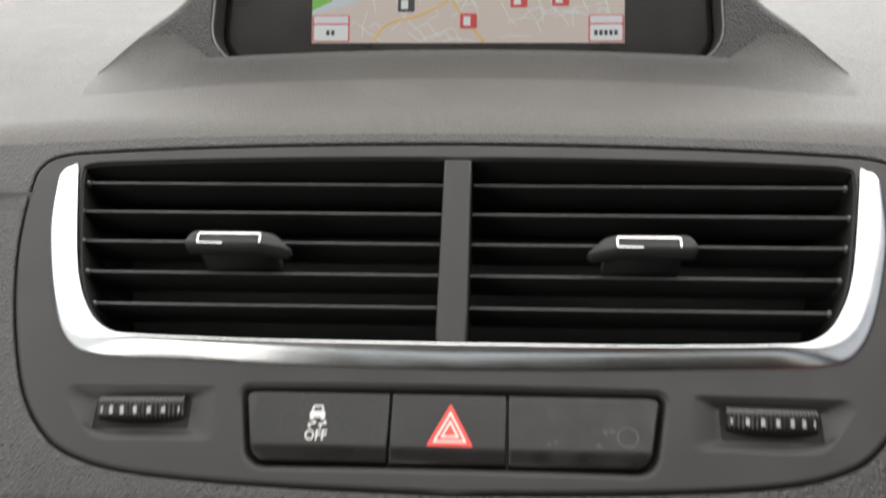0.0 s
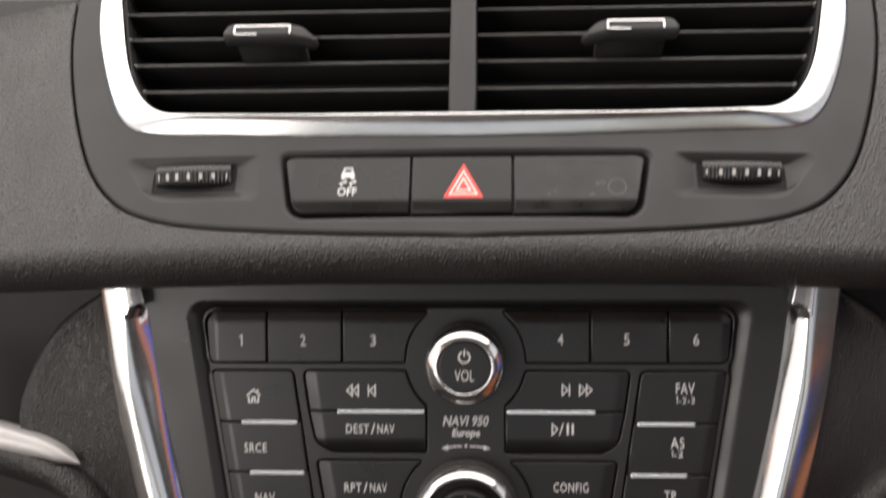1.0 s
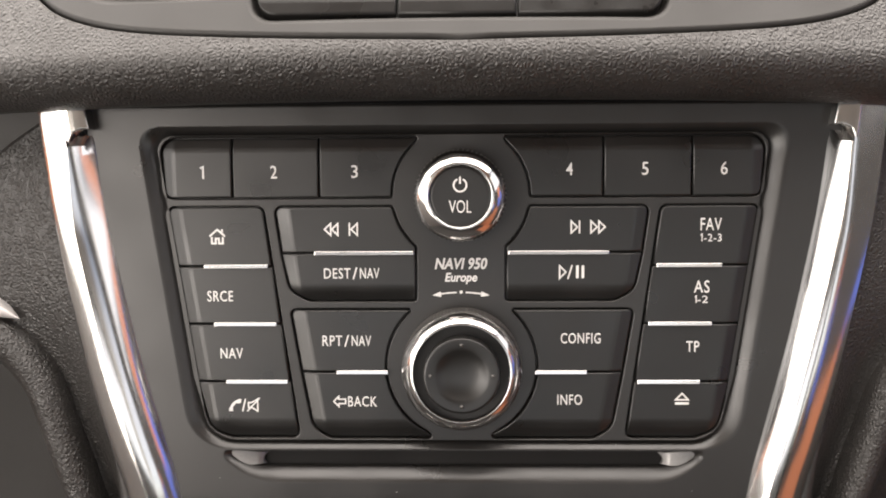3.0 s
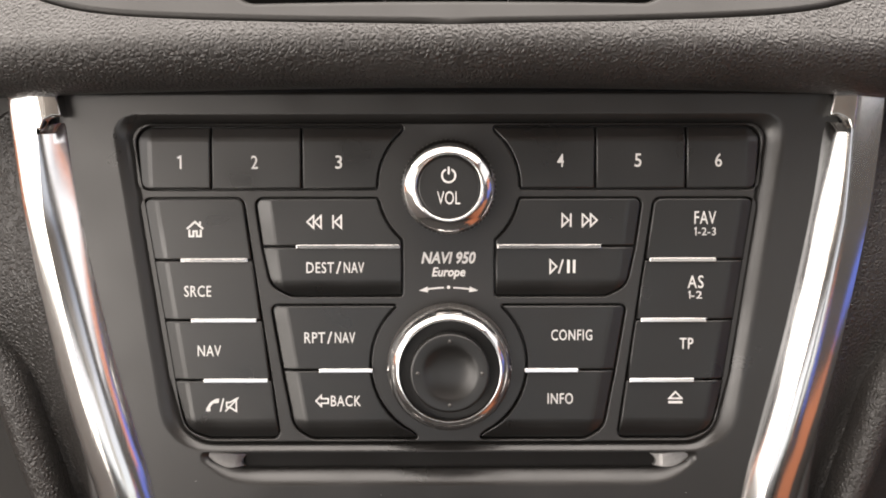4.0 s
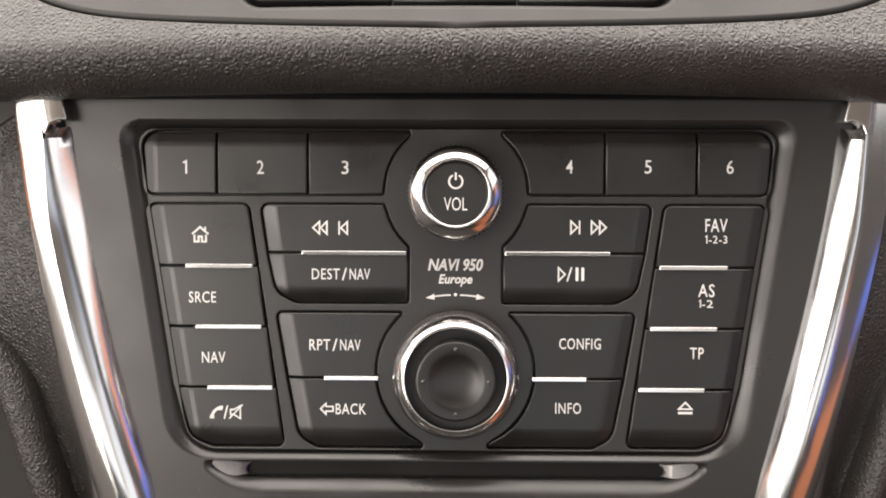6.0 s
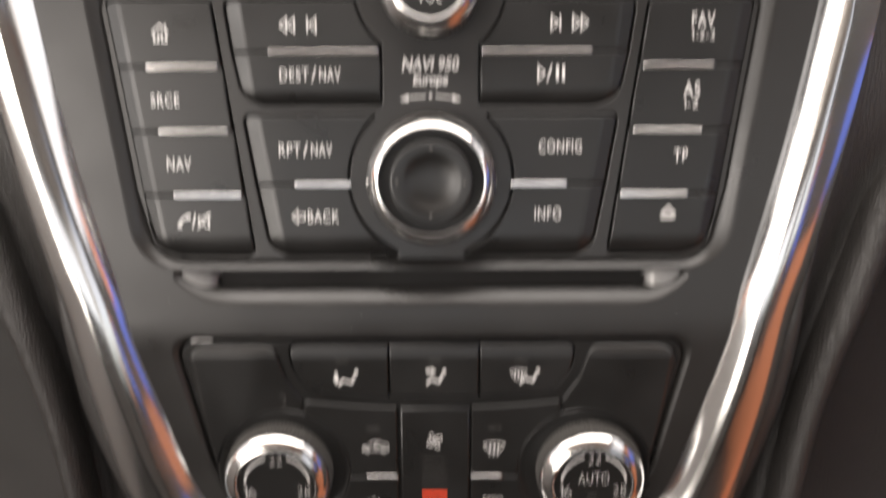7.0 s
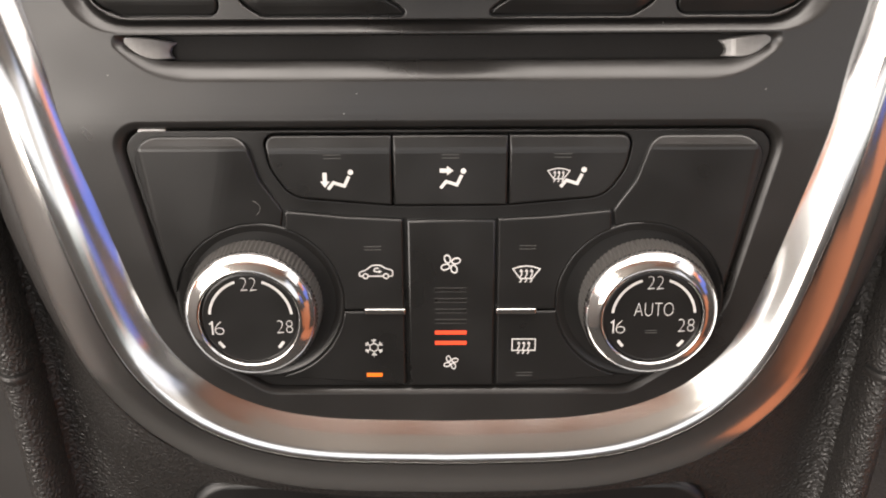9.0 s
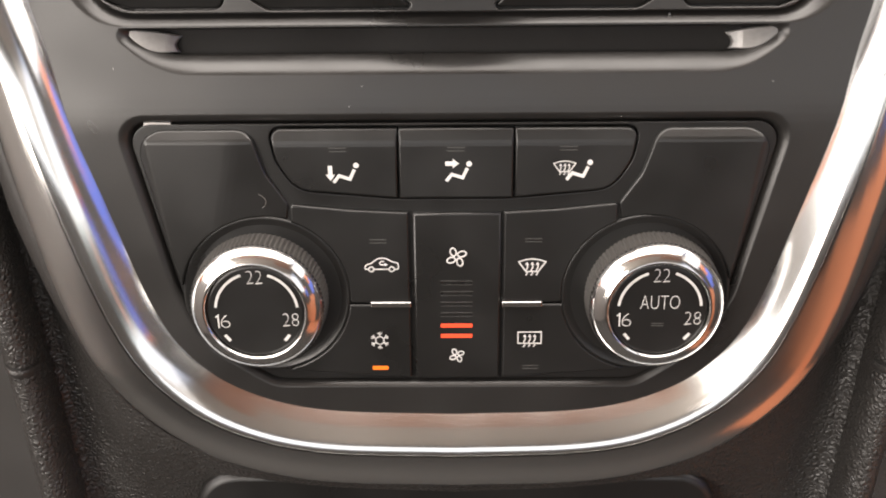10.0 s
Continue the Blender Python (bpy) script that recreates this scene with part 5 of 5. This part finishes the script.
    screen_mark(B["Rd"], 18.5, -50.8, 0.98, True)
    # car outline with a turning arrow inside
    x, y = -17.4, -31.3
    body = smooth_line([(-3.95, -0.95), (-3.9, -0.3), (-3.4, 0.15), (-2.4, 0.5), (-1.0, 1.6), (0.1, 1.78), (1.2, 1.68), (2.3, 1.0), (3.1, 0.75), (3.85, 0.5), (4.1, -0.3), (3.95, -1.05)], 2)
    lines = [([(x + a, y + b) for a, b in q], False) for q in (body, [(-3.95, -1.0), (-3.1, -1.05)], [(-1.8, -1.05), (1.8, -1.05)], [(3.1, -1.05), (3.95, -1.05)],
                                                              smooth_line([(0.7, 0.95), (0.0, 0.95), (-0.4, 0.5), (0.0, 0.1), (0.9, 0.1)], 3))]
    legend_strokes(B["Lu"], lines + [(arc(x + c, y - 1.05, 0.62, 0, 330, 11), True) for c in (-2.45, 2.45)], 0.27, T)
    legend_fill(B["Lu"], [[(x + 0.8, y - 0.3), (x + 1.5, y + 0.1), (x + 0.8, y + 0.5)]], T)
    # snowflake
    x, y = -18.4, -51.4
    lines = [(arc(x, y, 1.15, 30, 330, 5), True)]
    for a in range(30, 390, 60):
        c, s_ = math.cos(radians(a)), math.sin(radians(a))
        lines.append(([(x + 1.1 * c, y + 1.1 * s_), (x + 2.35 * c, y + 2.35 * s_)], False))
        lines.append(([(x + 2.1 * c - 0.55 * s_, y + 2.1 * s_ + 0.55 * c), (x + 1.6 * c, y + 1.6 * s_), (x + 2.1 * c + 0.55 * s_, y + 2.1 * s_ - 0.55 * c)], False))
    legend_strokes(B["Ld"], lines, 0.25, T)
    # fan marks: four oval blades set like a pinwheel
    for y, k in ((-29.3, 1.0), (-55.6, 0.76)):
        lines = []
        for a in (0, 90, 180, 270):
            c, s_ = math.cos(radians(a)), math.sin(radians(a))
            oval = [(-0.78 + 0.72 * math.cos(b) - 0.15 * math.sin(b), 1.28 + 1.02 * math.sin(b)) for b in [i * math.pi / 8 for i in range(16)]]
            lines.append(([(0.6 + k * (u * c - v * s_), y + k * (u * s_ + v * c)) for u, v in oval], True))
        legend_strokes(B["m"], lines, 0.28 * k + 0.05, T)
    for i, y in enumerate((-36.0, -38.8, -41.6, -44.4, -47.4, -50.2)):
        bm = bmesh.new()
        plate(bm, [(-3.3, y - 0.5), (4.4, y - 0.5), (4.4, y + 0.5), (-3.3, y + 0.5)], T - 0.3, T + 0.05, 0.02, 1)
        lens = part("indicator", bm, LED if i > 3 else SWITCH, B["m"], "lit red bar" if i > 3 else "unlit dark bar")
        if i < 4:
            legend_strokes(lens, [([(-3.3, y + 0.5), (4.4, y + 0.5)], False), ([(-3.3, y - 0.5), (4.4, y - 0.5)], False)], 0.12, T + 0.02, DARK, "edge_line")
    bm = bmesh.new()
    plate(bm, [(-20.4, -59.5), (-16.5, -59.5), (-16.5, -58.5), (-20.4, -58.5)], T - 0.3, T + 0.05, 0.02, 1)
    part("indicator", bm, AMBER, B["Ld"], "lit amber bar")
    for ob, x, y in (("r0", -26.6, -2.7), ("r1", 0.6, -2.7), ("r2", 26.4, -2.6), ("Lu", -18.0, -25.2), ("Ru", 18.9, -25.1), ("Rd", 18.9, -58.9)):
        legend_strokes(B[ob], [([(x - 2, y + 0.4), (x + 2, y + 0.4)], False), ([(x - 2, y - 0.4), (x + 2, y - 0.4)], False)], 0.18, T, DARK, "indicator")


climate()

# ---- console sides ----
TRIM_OUT = smooth_line([(127.0, 52), (125.2, 36), (122.4, 15), (116.0, -20), (110.5, -48), (106.8, -62), (100.5, -89), (90.2, -124), (77.5, -147), (58, -160.5), (34, -166.5), (0, -168.4)], 8)
SIDE_OUT = smooth_line([(128.0, 50.5), (147, 37), (158, 21), (164, 0), (152, -16), (139, -28), (127.5, -52), (120, -75), (114, -98), (111, -120), (108, -145), (104, -185), (92, -215), (0, -222)], 8)
RAIL = smooth_line([(215, 6), (185, 1), (160, -7), (144, -15), (131.5, -30), (124.5, -52), (118, -75), (113, -98), (109.8, -120), (107.6, -142), (104.5, -180), (100, -230)], 8)


def console_side(side):
    name = "console_side_panel"
    th = thing(name, "dark grained soft-touch side of the centre console", "console side", FR, "sides of the centre console")
    n = 90
    pa, pb = even(TRIM_OUT, n), even(SIDE_OUT, n)
    bm = bmesh.new()
    rows = []
    for (x0, y0), (x1, y1) in zip(pa, pb):
        row = []
        for k in range(9):
            t = k / 8
            deep = 5.0 + 11.0 * min(1.0, max(0.0, (10 - y0) / 90))
            w = -1.8 - deep * math.sin(math.pi * 0.62 * t) ** 1.5
            row.append(bm.verts.new((side * (x0 + (x1 - x0) * t), y0 + (y1 - y0) * t, w)))
        row.append(bm.verts.new((side * (x1 + 1.5), y1 + (1.5 if y1 > 0 else 0), -10)))
        row.append(bm.verts.new((side * (x1 + 2.0), y1 + (2 if y1 > 0 else 0), -45)))
        rows.append(row)
    for k in range(n - 1):
        if side > 0:
            skin(bm, rows[k + 1], rows[k], closed=False)
        else:
            skin(bm, rows[k], rows[k + 1], closed=False)
    part("side_skin", bm, HIDE, th, warp=bent)
    bm = bmesh.new()
    path = [(side * x, y) for x, y in even(RAIL, 80)]
    sec = [(0.5, -14), (0.0, -9), (-0.8, -6.2), (-2.6, -3.6), (-5.0, -3.4), (-7.5, -5.4), (-10.5, -12), (-14, -30), (-18, -70)]
    if side < 0:
        sec = [(-p, h) for p, h in sec]
    strip(bm, path, sec, lambda t: (1 + 0.8 * max(0.0, 1 - t / 0.55), 1.0), cap=False)
    part("padded_edge", bm, HIDE, th, "rounded grained edge with a seam", warp=bent)
    y = -141
    for name, mat, rows_ in (("seam", VOID, ((0.9, 0.10), (0.0, 0.22))), ("seam_lip", PAD, ((0.0, 0.2), (-0.5, 0.65), (-1.2, 0.55), (-2.2, 0.0)))):
        bm = bmesh.new()
        pts = [(0.1, -8.6), (-0.8, -6.0), (-1.7, -4.5), (-2.6, -3.6), (-3.8, -3.3), (-5.0, -3.4), (-6.2, -4.2), (-7.5, -5.4), (-8.6, -7.6)]
        vs = [[bm.verts.new((side * (107.7 - p), y + d - p * 0.08, h + r)) for p, h in pts] for d, r in rows_]
        for a, b in zip(vs, vs[1:]):
            skin(bm, a, b, closed=False)
        bmesh.ops.recalc_face_normals(bm, faces=bm.faces[:])
        part(name, bm, mat, th, "narrow seam across the padded edge" if mat is VOID else "", warp=bent)
    if side < 0:
        bm = bmesh.new()
        upper = smooth_line([(-215, 9), (-185, 4.5), (-160.5, -1.6), (-153, -4.2), (-147, -7.7), (-141.2, -13.2)])
        lower = smooth_line([(-215, -3), (-185, -7.0), (-160.8, -10.6), (-154.8, -11.4), (-148.8, -12.7), (-141.2, -13.4)])
        n = 40
        rows = []
        for (x0, y0), (x1, y1) in zip(even(upper, n), even(lower, n)):
            wide = math.dist((x0, y0), (x1, y1))
            rows.append([bm.verts.new((x0 + (x1 - x0) * k, y0 + (y1 - y0) * k, -6.0 + h * min(1.0, wide / 6))) for k, h in ((0, -4), (0, 0), (0.08, 1.6), (0.25, 2.8), (0.5, 3.3), (0.75, 2.9), (0.94, 1.6), (1, 0), (1, -4))])
        for k in range(n - 1):
            skin(bm, rows[k + 1], rows[k], closed=False)
        bmesh.ops.recalc_face_normals(bm, faces=bm.faces[:])
        part("silver_strip", bm, MATT, th, "tapered matt silver strip")
    return th


console_side(-1)
console_side(1)


def trim_border():
    """The smooth rounded border outside the lower half of the trim."""
    half = [p for p in TRIM_OUT if p[1] < -38]
    path = even([(-x, y) for x, y in half] + [(x, y) for x, y in reversed(half)][1:], 110)
    bm = bmesh.new()
    strip(bm, path, [(-1.5, -3.0), (-0.6, -1.2), (1.5, -0.5), (4.0, -0.7), (6.5, -2.0), (8.6, -5.0), (9.6, -9.0), (9.8, -16)], lambda t: (min(1.0, 0.1 + 6 * min(t, 1 - t)), 1.0), cap=False)
    part("trim_border", bm, PAD, FASCIA_PANEL, "smooth dark plastic border outside the trim", warp=bent)


trim_border()


def console_tray():
    tr = thing("console_tray", "dark plastic storage tray at the foot of the console", "tray", FH)
    bm = bmesh.new()
    plate(bm, turned([(70, -94, 12), (74, -150, 10)]), -30, -5.5, 2.5, 4)
    part("tray_lid", bm, BUTTON, tr, warp=lambda u, v, w: (u, v, w))


console_tray()

# ---- footwells ----
for side in (-1, 1):
    bm = bmesh.new()
    us, rows = [130, 200, 300, 450, 700], []
    for v, w in ((160, -30), (60, -40), (20, -60), (-60, -110), (-160, -170), (-420, -260)):
        rows.append([bm.verts.new((side * u, v, w)) for u in us])
    for k in range(5):
        skin(bm, rows[k], rows[k + 1], closed=False)
    bmesh.ops.recalc_face_normals(bm, faces=bm.faces[:])
    ob = part("footwell_liner", bm, LINING if side < 0 else CARPET, None, place=FR)
    tagged(ob, ("grey" if side < 0 else "dark") + " smooth lining of the footwell beside the console", "lining", kind="structure")

# ---- pale pieces that stand in for small glints in the footwell ----
bm = bmesh.new()
rng = random.Random(8)
for u, v, w in ((178.4, -225.6, -192.7), (181.3, -236.2, -196.4), (195.3, -220.9, -191.1), (199.3, -218.6, -190.3), (201.9, -232.3, -195.0), (207.9, -242.0, -198.4)):
    a = rng.uniform(0.9, 1.9)
    l, b = rng.uniform(1.2, 3.2), rng.uniform(0.5, 0.8)
    c, s_ = math.cos(a), math.sin(a)
    plate(bm, [(u + c * p * l - s_ * q * b, v + s_ * p * l + c * q * b) for p, q in ((-1, 0), (-0.4, -1), (0.6, -0.8), (1, 0.1), (0.4, 1), (-0.5, 0.8))], w - 3, w + 1.2, 0.3, 2)
ob = part("crumbs", bm, TICK, None, place=FR)
tagged(ob, "small pale pieces added as glints on the dark footwell lining", "crumbs", kind="stuff")
